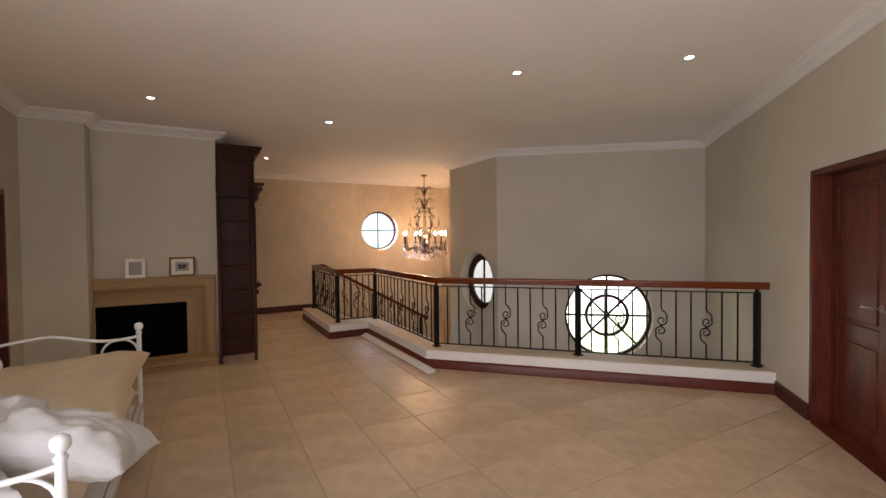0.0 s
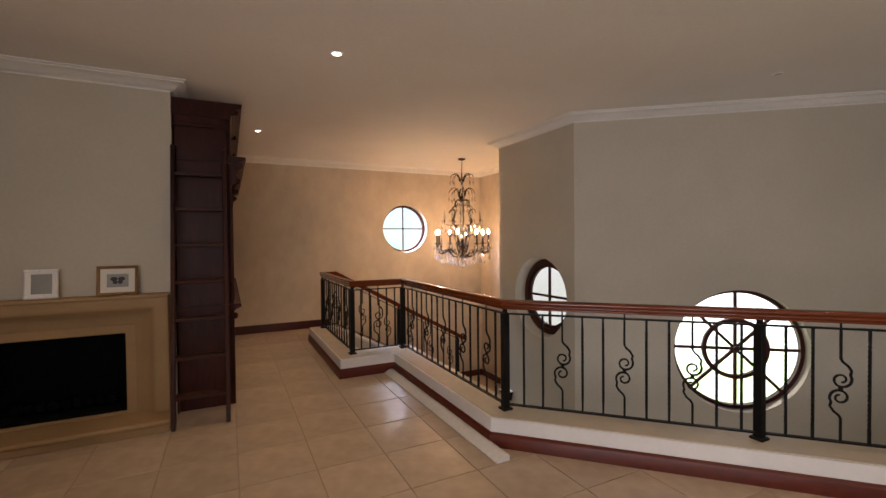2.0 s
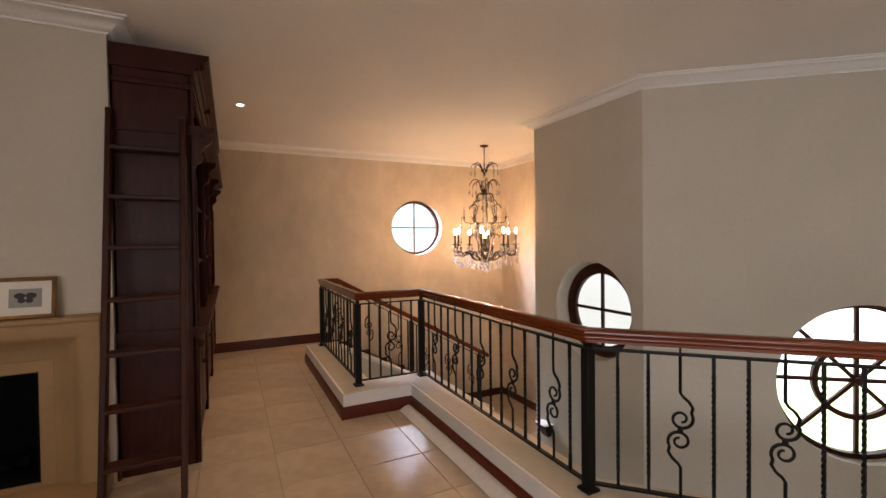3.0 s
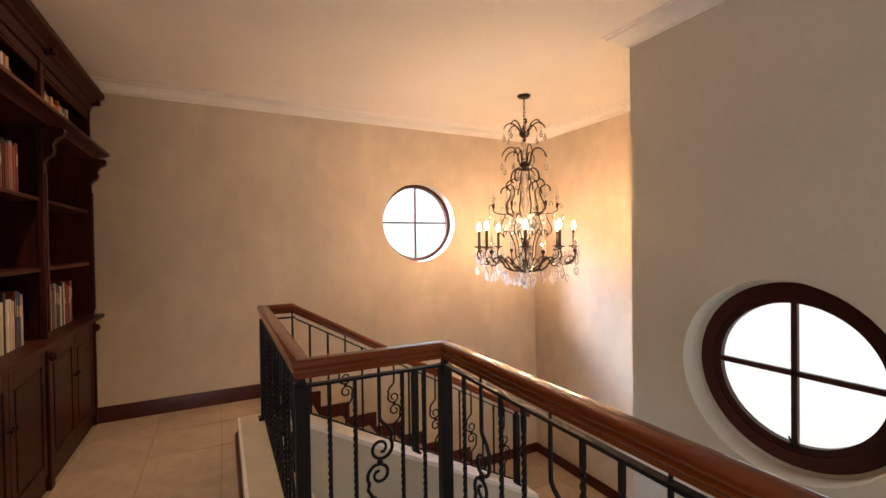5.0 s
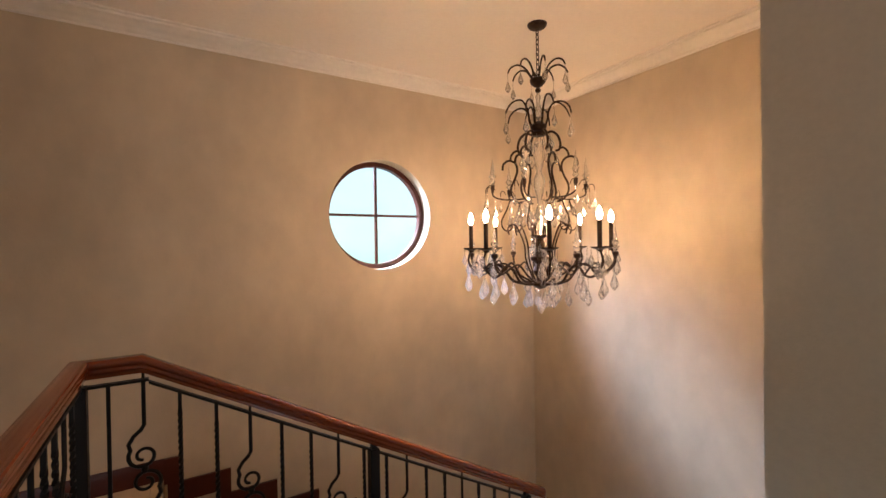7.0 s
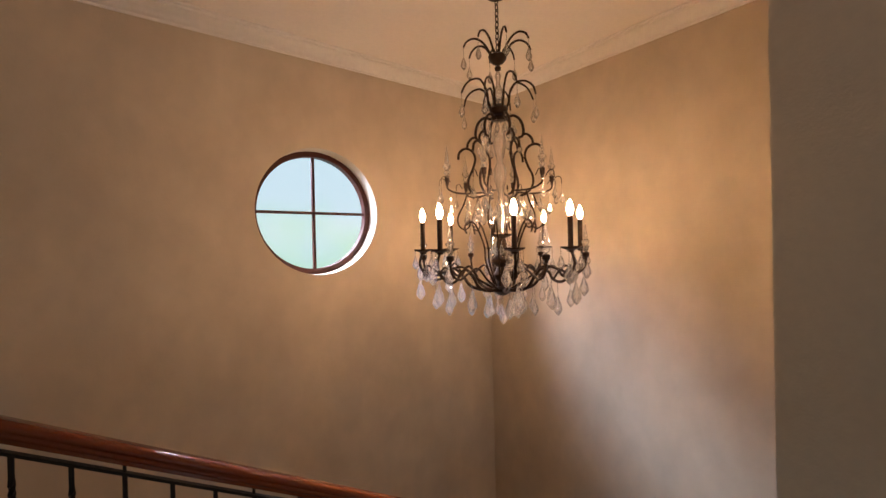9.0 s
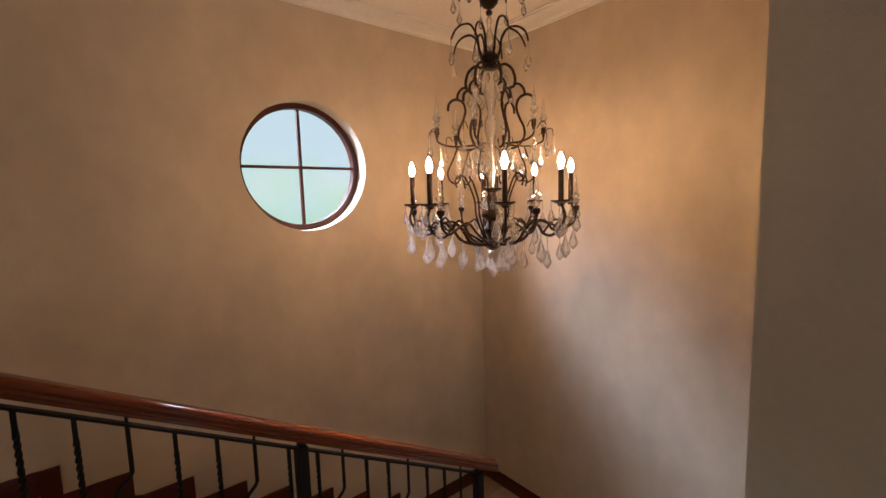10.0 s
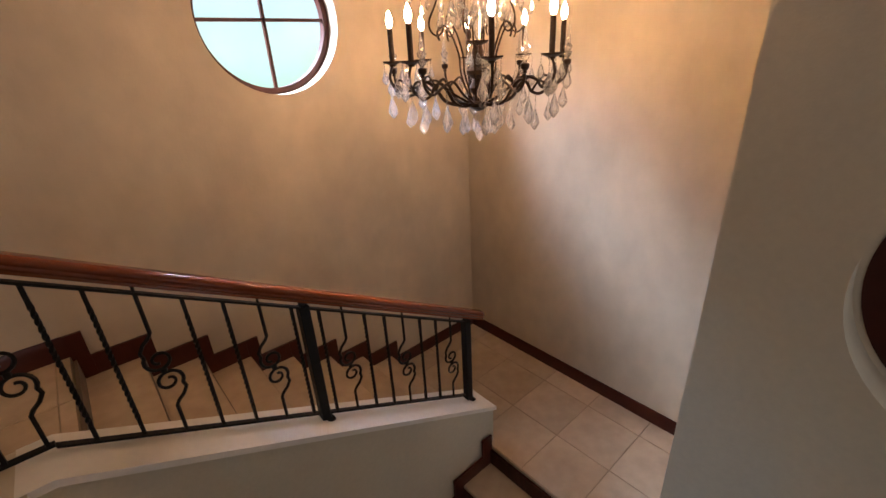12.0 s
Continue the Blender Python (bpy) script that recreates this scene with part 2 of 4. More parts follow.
TOP = CEIL_Z + 0.15
wall("wall_pier", ROOM[1], ROOM[2], 0, TOP, "cream painted plaster wall pier beside the fireplace")
breast = [(-1.35, 0), (-1.06, 0), (-1.06, 0.83), (-0.09, 0.83), (-0.09, 0), (0.267, 0), (0.267, TOP), (-1.35, TOP)]
breast_shape = Shape().prism(breast, 0, 0.6)
breast_shape.v = [Vector((v.x, 6.55 + v.z, v.y)) for v in breast_shape.v]
breast_shape.flat = True
setting("wall_fireplace", breast_shape, WALL, "cream painted plaster chimney breast above the fireplace", "wall")
wall("wall_bookcase", (0.268, 7.15), ROOM[5], 0, TOP, "beige painted plaster wall behind the bookcase", thick=0.3)
wall("wall_north", ROOM[5], ROOM[6], LOW_Z, TOP, "warm beige washed plaster stair wall with a round window", hole=(3.654, 1.822, 0.475), mat=WALL_WASH)
wall("wall_stair_east", (5.68, 10.28), ROOM[7], LOW_Z, TOP, "warm beige washed plaster wall beside the stair landing", mat=WALL_WASH)
wall("wall_stair_return", ROOM[7], (4.61, 7.39), LOW_Z, TOP, "beige plaster return wall of the stairwell")
wall("wall_oval_window", ROOM[8], ROOM[9], LOW_Z, TOP, "beige plaster wall with a round timber window", hole=(0.918, 0.812, 0.53))
wall("wall_wheel_window", ROOM[9], ROOM[10], LOW_Z, TOP, "cream plaster wall with a wheel-shaped round window", hole=(1.762, 0.312, 0.68))
E_D = (Vector((*ROOM[11], 0)) - Vector((*ROOM[10], 0))).normalized()
E_OUT = Vector((-E_D.y, E_D.x, 0))
DOOR_S = (Vector((4.62, 1.655, 0)) - Vector((*ROOM[10], 0))).dot(E_D)


def east(s):
    p = Vector((*ROOM[10], 0)) + E_D * s
    return (p.x, p.y)


DOOR_W, DOOR_H = 1.50, 2.12
wall("wall_east", ROOM[10], east(DOOR_S), LOW_Z, TOP, "cream painted plaster wall beside the panelled double door")
wall("wall_east_far", east(DOOR_S + DOOR_W), ROOM[11], 0, TOP, "cream painted plaster wall past the panelled door")
wall("wall_east_over_door", east(DOOR_S), east(DOOR_S + DOOR_W), DOOR_H, TOP, "cream painted plaster wall above the door")
wall("wall_south", (0.2, -2.6), (0.1, -2.6), 0, TOP, "cream painted plaster wall")
wall("wall_south_over_window", (0.1, -2.6), (-1.3, -2.6), 2.35, TOP, "cream painted plaster wall above a window")
wall("wall_south_corner", (-1.3, -2.6), (-1.84, -2.6), 0, TOP, "cream painted plaster wall")
wall("wall_west", (-1.62, -2.6), (-1.62, -1.6), 0, TOP, "cream painted plaster wall")
wall("wall_west_over_window", (-1.62, -1.6), (-1.62, 1.0), 2.35, TOP, "cream painted plaster wall above a window")
wall("wall_west_middle", (-1.62, 1.0), (-1.62, 4.6), 0, TOP, "cream painted plaster wall")
wall("wall_west_over_door", (-1.62, 4.6), (-1.62, 5.85), DOOR_H, TOP, "cream painted plaster wall above a door")
wall("wall_west_end", (-1.62, 5.85), (-1.62, 6.44), 0, TOP, "cream painted plaster wall beside a wooden door")

setting("ceiling", Shape().prism(ROOM, CEIL_Z, CEIL_Z + 0.12), CEIL, "off-white painted plaster ceiling", "ceiling")
setting("lower_floor", Shape().prism([(2.0, 1.0), (7.0, 1.0), (7.0, 10.2), (0.2, 10.2), (0.2, 6.9)], LOW_Z - 0.2, LOW_Z), TILE_FAR, "beige tiled floor of the hall below", "floor")
setting("wall_hall_below", Shape().prism([(0.3, 6.9), (2.45, 6.9), (2.45, 4.7), (4.7, 2.2), (4.5, 2.0), (2.2, 4.5), (2.2, 6.7), (0.3, 6.7)], LOW_Z, -0.3), WALL,
        "cream plaster wall of the hall below", "wall")

# coving round the whole ceiling
COVE = [(0, 0), (0.012, 0), (0.014, 0.012), (0.03, 0.018), (0.05, 0.032), (0.075, 0.056), (0.095, 0.066), (0.112, 0.07), (0.114, 0.082), (0.135, 0.086), (0.135, 0.095), (0, 0.095)]
setting("coving", Shape().sweep([(x, y, COVE_Z) for x, y in ROOM], COVE, closed=True), WHITE, "white moulded plaster coving round the ceiling", "coving")

# floor slab with its stair opening
FLOOR = ROOM[:6] + [(X0 - 0.006, 10.06), (X0 - 0.006, 8.98), (2.12, 8.98), (2.12, 7.18), (2.82, 7.18), (2.82, 4.84), (5.29, 2.33), east(DOOR_S - 0.2),
                    east(DOOR_S + DOOR_W + 0.3), ROOM[11]]
floor = setting("floor", Shape().prism(FLOOR, -0.3, -0.006), GROUT, "beige square ceramic tiles with dark joints", "floor")

# skirting boards
BASE = [(0, 0), (0.018, 0), (0.018, 0.10), (0.013, 0.125), (0.008, 0.14), (0, 0.14)]
for a, b in (((ROOM[0]), (-1.62, -1.6)), ((-1.62, 1.0), (-1.62, 4.55)), ((-1.62, 5.9), ROOM[1]), (ROOM[4], ROOM[5]), (ROOM[5], (X0, 10.06)), (east(DOOR_S + DOOR_W + 0.09), ROOM[11])):
    setting("skirting_board", Shape().sweep([(*a, 0), (*b, 0)], BASE), SKIRT, "dark red-brown timber skirting board", "skirting board")
setting("skirting_board", Shape().sweep([(NR[0], NR[1], 0), (*east(DOOR_S), 0), (*(Vector((*east(DOOR_S), 0)) + E_OUT * 0.058).xy, 0)], BASE), SKIRT, "dark red-brown timber skirting board", "skirting board")
setting("skirting_board", Shape().sweep([(X0 + 7 * GO + 0.1, 10.06, LAND_Z), (5.68, 10.06, LAND_Z), (5.68, 7.39, LAND_Z)], [(s, u * 0.9) for s, u in BASE]), SKIRT,
        "dark red-brown timber skirting board round the landing", "skirting board")

# plinth under the railing
plinth_line = [(*NR, 0), (*N4, 0), (*N3, 0), (*N2, 0), (N1[0], 8.98, 0)]
plinth = setting("plinth", Shape().sweep(plinth_line, [(-0.19, 0), (-0.19, PL), (0.14, PL), (0.14, -0.3), (0.10, -0.3), (0.10, 0)][::-1]), PLINTH,
                 "low white plinth round the stairwell", "plinth")
part("ledge", Shape().sweep([(x, y, PL) for x, y, z in plinth_line], [(-0.17, 0), (-0.17, 0.004), (0.138, 0.004), (0.138, 0)][::-1]), LEDGE, plinth, "beige screed ledge")
part("skirting", Shape().sweep(plinth_line, [(-0.192, 0), (-0.21, 0), (-0.21, 0.085), (-0.2, 0.105), (-0.192, 0.11)]), MAHOGANY, plinth, "red-brown timber skirting")

# ---- stairs ----
stairs = tagged(new("stairs"), "tiled stair flight with dark timber skirting", "stairs", kind="structure")
for k in range(1, 9):
    z, x = -RISE * k, X0 + GO * (k - 1)
    if k < 8:
        part("tread", Shape().chamfered((x - 0.012, 8.94, z - 0.03), (x + GO + 0.012, 10.055, z), 0.006), TILE, stairs)
    part("riser", Shape().box((x, 8.94, z), (x + 0.02, 10.055, z + RISE - 0.03)), RISER, stairs, "brown riser")
    # stepped skirting on the wall
    s = Shape()
    s.box((x, 10.036, z - 0.03), (x + 0.02 + 0.07, 10.0565, z + RISE + 0.14))
    if k < 8:
        s.box((x + 0.09, 10.038, z - 0.03), (x + GO, 10.0565, z + 0.14))
    part("skirting_step", s, SKIRT, stairs)
part("soffit", Shape().add([(X0, y, z) for y in (8.94, 10.05) for z in (-0.2, -0.45)] + [(4.52, y, z) for y in (8.94, 10.05) for z in (LAND_Z - 0.05, LAND_Z - 0.3)],
                           [(0, 1, 3, 2), (4, 6, 7, 5), (0, 4, 5, 1), (2, 3, 7, 6), (0, 2, 6, 4), (1, 5, 7, 3)]), WALL, stairs)
landing = setting("landing", Shape().prism([(4.52, 7.39), (5.68, 7.39), (5.68, 10.06), (4.5, 10.06), (4.5, 8.7), (4.52, 8.7)], LAND_Z - 0.2, LAND_Z - 0.006), GROUT,
                  "beige tiled stair landing", "floor")
# lower flight under the gallery
lower = tagged(new("lower_stairs"), "tiled lower stair flight going down from the landing", "stairs", kind="structure")
for k in range(1, 10):
    z, x = LAND_Z - RISE * k, 4.52 - GO * (k - 1)
    part("tread", Shape().chamfered((x - GO - 0.012, 7.42, z - 0.03), (x + 0.012, 8.7, z), 0.006), TILE, lower)
    part("riser", Shape().box((x - 0.02, 7.42, z), (x, 8.7, z + RISE - 0.03)), DARKWOOD, lower, "dark riser")
    s = Shape()
    s.box((x - 0.10, 8.683, z - 0.03), (x, 8.7035, z + RISE + 0.12))
    s.box((x - GO, 8.685, z - 0.03), (x - 0.10, 8.7035, z + 0.12))
    part("skirting_step", s, SKIRT, lower)


def slope_z(x):
    return PL - 0.53 * max(0.0, x - 2.25)


def rail_z(x):
    return RT - 0.554 * max(0.0, x - 2.25)


# spandrel wall between the flights with its sloping white top
s = Shape()
pts = [(2.12, PL), (2.25, PL), (4.575, slope_z(4.575)), (4.575, LOW_Z), (2.12, LOW_Z)]
n = len(pts)
s.add([(x, y, z) for y in (8.72, 8.94) for x, z in pts], [tuple(range(n)), tuple(range(n, 2 * n))[::-1]] + [(i, (i + 1) % n, n + (i + 1) % n, n + i) for i in range(n)])
spandrel = setting("wall_spandrel", s, WALL, "cream plaster spandrel wall between the stair flights", "wall")
s = Shape()
pts = [(2.14, PL), (2.25, PL), (4.59, slope_z(4.59))]
s.add([(x, y, z + dz) for dz in (-0.03, 0.006) for y in (8.698, 8.985) for x, z in pts],
      [(0, 1, 4, 3), (1, 2, 5, 4), (6, 9, 10, 7), (7, 10, 11, 8), (0, 6, 7, 1), (1, 7, 8, 2), (3, 4, 10, 9), (4, 5, 11, 10), (0, 3, 9, 6), (2, 8, 11, 5)])
part("coping", s, PLINTH, spandrel, "white painted sloping coping")

# ---- railing ----
railing = thing("railing", "black wrought iron railing with scrolls and polished wooden handrail", "railing")
RAIL = [(-0.026, -0.075), (0.026, -0.075), (0.027, -0.06), (0.031, -0.056), (0.035, -0.051), (0.036, -0.046), (0.034, -0.041), (0.032, -0.037), (0.034, -0.034), (0.038, -0.03), (0.04, -0.024), (0.0395, -0.017),
        (0.036, -0.009), (0.029, -0.003), (0.018, -0.0005), (0, 0)]
RAIL = RAIL + [(-a, b) for a, b in RAIL[-2:0:-1]]
RAIL = RAIL[1:] + RAIL[:1]
rail_line = [(NR[0] - 0.0, NR[1], RT), (*N4, RT), (*N3, RT), (*N2, RT), (*N1, RT), (2.25, 8.85, RT), (4.585, 8.85, rail_z(4.585))]
part("handrail", Shape().sweep(rail_line, RAIL), RAILWOOD, railing, "polished red-brown wooden handrail")


def post(x, y, z0, z1):
    s = Shape().chamfered((x - 0.027, y - 0.027, z0), (x + 0.027, y + 0.027, z1), 0.003)
    s.chamfered((x - 0.045, y - 0.045, z0), (x + 0.045, y + 0.045, z0 + 0.018), 0.006)
    s.box((x - 0.014, y - 0.014, z1), (x + 0.014, y + 0.014, z1 + 0.035))
    part("post", s, IRON, railing)


def spiral(cx, cz, r0, turns, start, way):
    out = []
    for i in range(25):
        q = i / 24
        a = start + way * q * turns * 2 * math.pi
        r = r0 * (1 - 0.72 * q)
        out.append((cx + r * math.cos(a), cz + r * math.sin(a)))
    return out


def scroll_points(h):
    """An S-scrolled baluster as two hooked bars: (across, up) points with the pair of curls at mid height h."""
    upper_bar = [(0, 0.5), (0, 0.19), (-0.012, 0.17), (-0.038, 0.147), (-0.056, 0.115)] + spiral(-0.004, 0.057, 0.056, 1.35, math.pi - radians(35), 1)
    lower_bar = [(-x, -z) for x, z in upper_bar]
    return lower_bar, upper_bar


def upright(p, d, scroll, H=RT - PL):
    """One baluster standing over p on the plinth: twisted, or with a double scroll in the plane of d."""
    lo, hi = p + Vector((0, 0, 0.048)), p + Vector((0, 0, H - 0.11))
    s = Shape()
    if scroll:
        mid = (lo + hi) / 2 - Vector((0, 0, 0.022))
        for bar in scroll_points(0):
            pts = [mid + d * x + Vector((0, 0, max(lo.z - mid.z, min(hi.z - mid.z, z)))) for x, z in bar]
            s.tube(pts, [0.0082] * 6 + [0.0082 - 0.002 * i / max(1, len(pts) - 7) for i in range(len(pts) - 6)], 6)
        s.lathe([(0, -0.016), (0.012, -0.012), (0.014, 0), (0.012, 0.012), (0, 0.016)], 8, Matrix.Translation(mid))
        s.tube([hi, hi + Vector((0, 0, 0.035))], 0.006, 6)
        part("scroll_baluster", s, IRON, railing, "wrought iron baluster with double scroll")
    else:
        # square bar twisted along most of its height
        n, vs = 56, []
        side = Vector((-d.y, d.x, 0))
        for i in range(n + 1):
            q = i / n
            ang = 2 * math.pi * 4.5 * min(1, max(0, (q - 0.12) / 0.76))
            c = lo.lerp(hi, q)
            for j in range(4):
                g = ang + math.pi / 4 + j * math.pi / 2
                vs.append(c + 0.0105 * (math.cos(g) * d + math.sin(g) * side))
        s.add(vs, [(4 * i + j, 4 * i + (j + 1) % 4, 4 * i + 4 + (j + 1) % 4, 4 * i + 4 + j) for i in range(n) for j in range(4)])
        part("baluster", s, IRON, railing)



def bay(a, b, za, zb, start, step, count, phase, ta=RT, tb=RT, way=1):
    """Bars and balusters between two posts; za, zb: plinth heights at the ends; ta, tb: rail heights there."""
    flat = Vector((b[0] - a[0], b[1] - a[1], 0))
    L = flat.length
    d = flat / L

    def at(u, z0, z1):
        return Vector((a[0], a[1], 0)) + d * u + Vector((0, 0, z0 + (z1 - z0) * u / L))

    for name, z0, z1 in (("top_bar", ta - 0.118, tb - 0.118), ("bottom_bar", za + 0.042, zb + 0.042)):
        part(name, Shape().sweep([at(0.02, z0, z1), at(L - 0.02, z0, z1)], [(-0.014, 0), (-0.014, 0.012), (0.014, 0.012), (0.014, 0)]), IRON, railing)
    for k in range(1, count + 1):
        u = start + step * (k - 1)
        p = at(u, za, zb)
        upright(p, d * way, k % 3 == phase, at(u, ta, tb).z - p.z)


MID, END_P = (3.885, 3.548), (5.132, 2.284)
POST_1, POST_2 = 3.301, 4.43
for x, y in (N1, N2, N3, N4, MID, END_P):
    post(x, y, PL + 0.004, RT - 0.106)
for x in (POST_1, POST_2):
    post(x, 8.85, slope_z(x) - 0.01, rail_z(x) - 0.1)
bay(N4, MID, PL, PL, 0.148, 0.1465, 11, 0, way=-1)
bay(MID, END_P, PL, PL, 0.146, 0.1455, 11, 0, way=-1)
bay(N4, N3, PL, PL, 0.14, 0.1395, 15, 2)
bay(N3, N2, PL, PL, 0.108, 0.108, 5, 0)
bay(N2, N1, PL, PL, 0.138, 0.138, 12, 2)
bay((2.25, 8.85), (POST_1, 8.85), PL, slope_z(POST_1), 0.133, 0.1435, 7, 0, RT, rail_z(POST_1))
bay((POST_1, 8.85), (POST_2, 8.85), slope_z(POST_1), slope_z(POST_2), 0.077, 0.129, 8, 2, rail_z(POST_1), rail_z(POST_2))
for up in (RT - PL - 0.118, 0.042):
    part("corner_bar", Shape().sweep([(2.01, 8.85, PL + up), (2.27, 8.85, PL + up)], [(-0.014, 0), (-0.014, 0.012), (0.014, 0.012), (0.014, 0)]), IRON, railing)
part("baluster", Shape().box((2.123, 8.843, PL + 0.048), (2.137, 8.857, RT - 0.112)), IRON, railing)
upright(Vector((2.25, 8.85, PL)), Vector((1, 0, 0)), True)


# ---- round windows ----
def ring(s, r0, r1, y0, y1, sides=64):
    """A flat ring about the y axis."""
    vs = []
    for k in range(sides):
        a = 2 * math.pi * k / sides
        vs += [(r * math.cos(a), y, r * math.sin(a)) for r, y in ((r0, y0), (r1, y0), (r1, y1), (r0, y1))]
    return s.add(vs, [(4 * k + j, 4 * k + (j + 1) % 4, 4 * ((k + 1) % sides) + (j + 1) % 4, 4 * ((k + 1) % sides) + j) for k in range(sides) for j in range(4)])


PANE = bpy.data.materials.new("window_glass")
PANE.use_nodes = True
pn = PANE.node_tree
clear, gloss, mix = pn.nodes.new("ShaderNodeBsdfTransparent"), pn.nodes.new("ShaderNodeBsdfGlossy"), pn.nodes.new("ShaderNodeMixShader")
clear.inputs[0].default_value, gloss.inputs["Roughness"].default_value, mix.inputs[0].default_value = (0.97, 1.0, 0.99, 1), 0.3, 0.01
pn.links.new(clear.outputs[0], mix.inputs[1])
pn.links.new(gloss.outputs[0], mix.inputs[2])
pn.links.new(mix.outputs[0], pn.nodes["Material Output"].inputs[0])


def round_window(name, a, b, hole, inset, frame_w, label, wheel=False, step=0.0, bar=0.0105):
    a, b = Vector((*a, 0)), Vector((*b, 0))
    d = (b - a).normalized()
    u, z, r = hole
    c = a + d * u + Vector((0, 0, z)) + Vector((-d.y, d.x, 0)) * inset
    win = thing(name, label, "window", Matrix.Translation(c) @ Matrix.Rotation(math.atan2(d.y, d.x), 4, 'Z'), kind="structure")
    s = ring(Shape(), r - frame_w, r - 0.001, 0, 0.06)
    if step:
        ring(s, r - frame_w - step, r - frame_w, 0.012, 0.05)
    part("window_frame", s, WINDOWWOOD, win, "red-brown timber ring frame")
    if step:
        part("plaster_bead", ring(Shape(), r - 0.002, r + 0.026, 0.004, 0.05), WALL, win, "pale plaster bead round the frame")
    ri = r - frame_w - step
    bars = 8 if wheel else 4
    for k in range(bars):
        m = Matrix.Rotation(2 * math.pi * k / bars, 4, 'Y')
        part("glazing_bar", Shape().box((0.0, 0.018, -bar), (ri + 0.004, 0.044, bar), m), WINDOWWOOD, win)
    if wheel:
        part("inner_ring", ring(Shape(), 0.30, 0.345, 0.01, 0.05), WINDOWWOOD, win, "inner timber ring")
        part("hub", Shape().lathe([(0, -0.012), (0.03, -0.012), (0.034, 0), (0.034, 0.05), (0, 0.05)], 20, Matrix.Rotation(-math.pi / 2, 4, 'X')), WINDOWWOOD, win, "round timber hub")
    p = Shape().lathe([(0, 0.028), (ri + 0.003, 0.028), (ri + 0.003, 0.034), (0, 0.034)], 48, Matrix.Rotation(-math.pi / 2, 4, 'X'))
    if step:
        part("latch", Shape().chamfered((-0.012, -0.012, -ri - 0.02), (0.012, 0.002, -ri + 0.01), 0.003).tube([(0, -0.006, -ri), (-0.012, -0.012, -ri + 0.045)], 0.005, 8), IRON, win, "small dark window latch")
    pane = part("pane", p, PANE, win, "frosted glass pane")
    pane.visible_shadow = False
    return win


round_window("window_1", ROOM[5], ROOM[6], (3.654, 1.822, 0.475), 0.125, 0.042, "small round window with red-brown timber cross bars")
round_window("window_2", ROOM[8], ROOM[9], (0.918, 0.812, 0.508), 0.155, 0.077, "round window with thick dark timber frame and cross bars", step=0.04, bar=0.015)
round_window("window_3", ROOM[9], ROOM[10], (1.762, 0.312, 0.68), 0.115, 0.042, "large round wheel window with dark timber spokes", wheel=True, bar=0.016)


def backdrop(name, centre, toward, size, strength, low, high):
    """A glowing plain of hazy garden and sky outside a window."""
    m = bpy.data.materials.new(name)
    m.use_nodes = True
    n, l = m.node_tree.nodes, m.node_tree.links
    n.remove(n["Principled BSDF"])
    e = n.new("ShaderNodeEmission")
    co = n.new("ShaderNodeTexCoord")
    sep = n.new("ShaderNodeSeparateXYZ")
    l.new(co.outputs["Object"], sep.inputs[0])
    noi = n.new("ShaderNodeTexNoise")
    noi.inputs["Scale"].default_value, noi.inputs["Detail"].default_value = 1.6, 1
    l.new(co.outputs["Object"], noi.inputs["Vector"])
    ad = n.new("ShaderNodeMath")
    ad.operation = 'MULTIPLY_ADD'
    ad.inputs[1].default_value = 1.2
    l.new(noi.outputs[0], ad.inputs[0])
    l.new(sep.outputs["Y"], ad.inputs[2])
    ramp = n.new("ShaderNodeValToRGB")
    ramp.color_ramp.elements[0].position, ramp.color_ramp.elements[0].color = -0.0, (*low, 1)
    ramp.color_ramp.elements[1].position, ramp.color_ramp.elements[1].color = 0.9, (*high, 1)
    l.new(ad.outputs[0], ramp.inputs[0])
    l.new(ramp.outputs[0], e.inputs[0])
    e.inputs[1].default_value = strength
    l.new(e.outputs[0], n["Material Output"].inputs[0])
    h = size / 2
    ob = part(name, Shape().add([(-h, -h, 0), (h, -h, 0), (h, h, 0), (-h, h, 0)], [(0, 1, 2, 3)]), m, m=look(centre, toward))
    return tagged(ob, "bright hazy garden and sky outside a window", "backdrop", kind="structure")


backdrop("backdrop_north", (4.5, 11.6, 1.75), (4.5, 5, 1.75), 1.9, 1.25, (0.52, 0.90, 0.64), (0.66, 0.89, 0.97))
backdrop("backdrop_east", (4.66, 6.44, 0.8), (4.0, 6.44, 0.8), 1.36, 0.72, (0.84, 0.86, 0.72), (1, 0.99, 0.94))
backdrop("backdrop_wheel", (6.85, 6.05, 0.1), (6.08, 5.08, 0.2), 3.6, 2.3, (0.70, 0.88, 0.46), (1, 1, 1))
setting("ground", Shape().prism([(-400, -400), (400, -400), (400, 400), (-400, 400)], LOW_Z - 0.5, LOW_Z - 0.3), material("lawn", (0.07, 0.11, 0.04), 0.9, grain=(3, 0.3), spot=(0.2, 0.3)), "green lawn round the house", "ground")

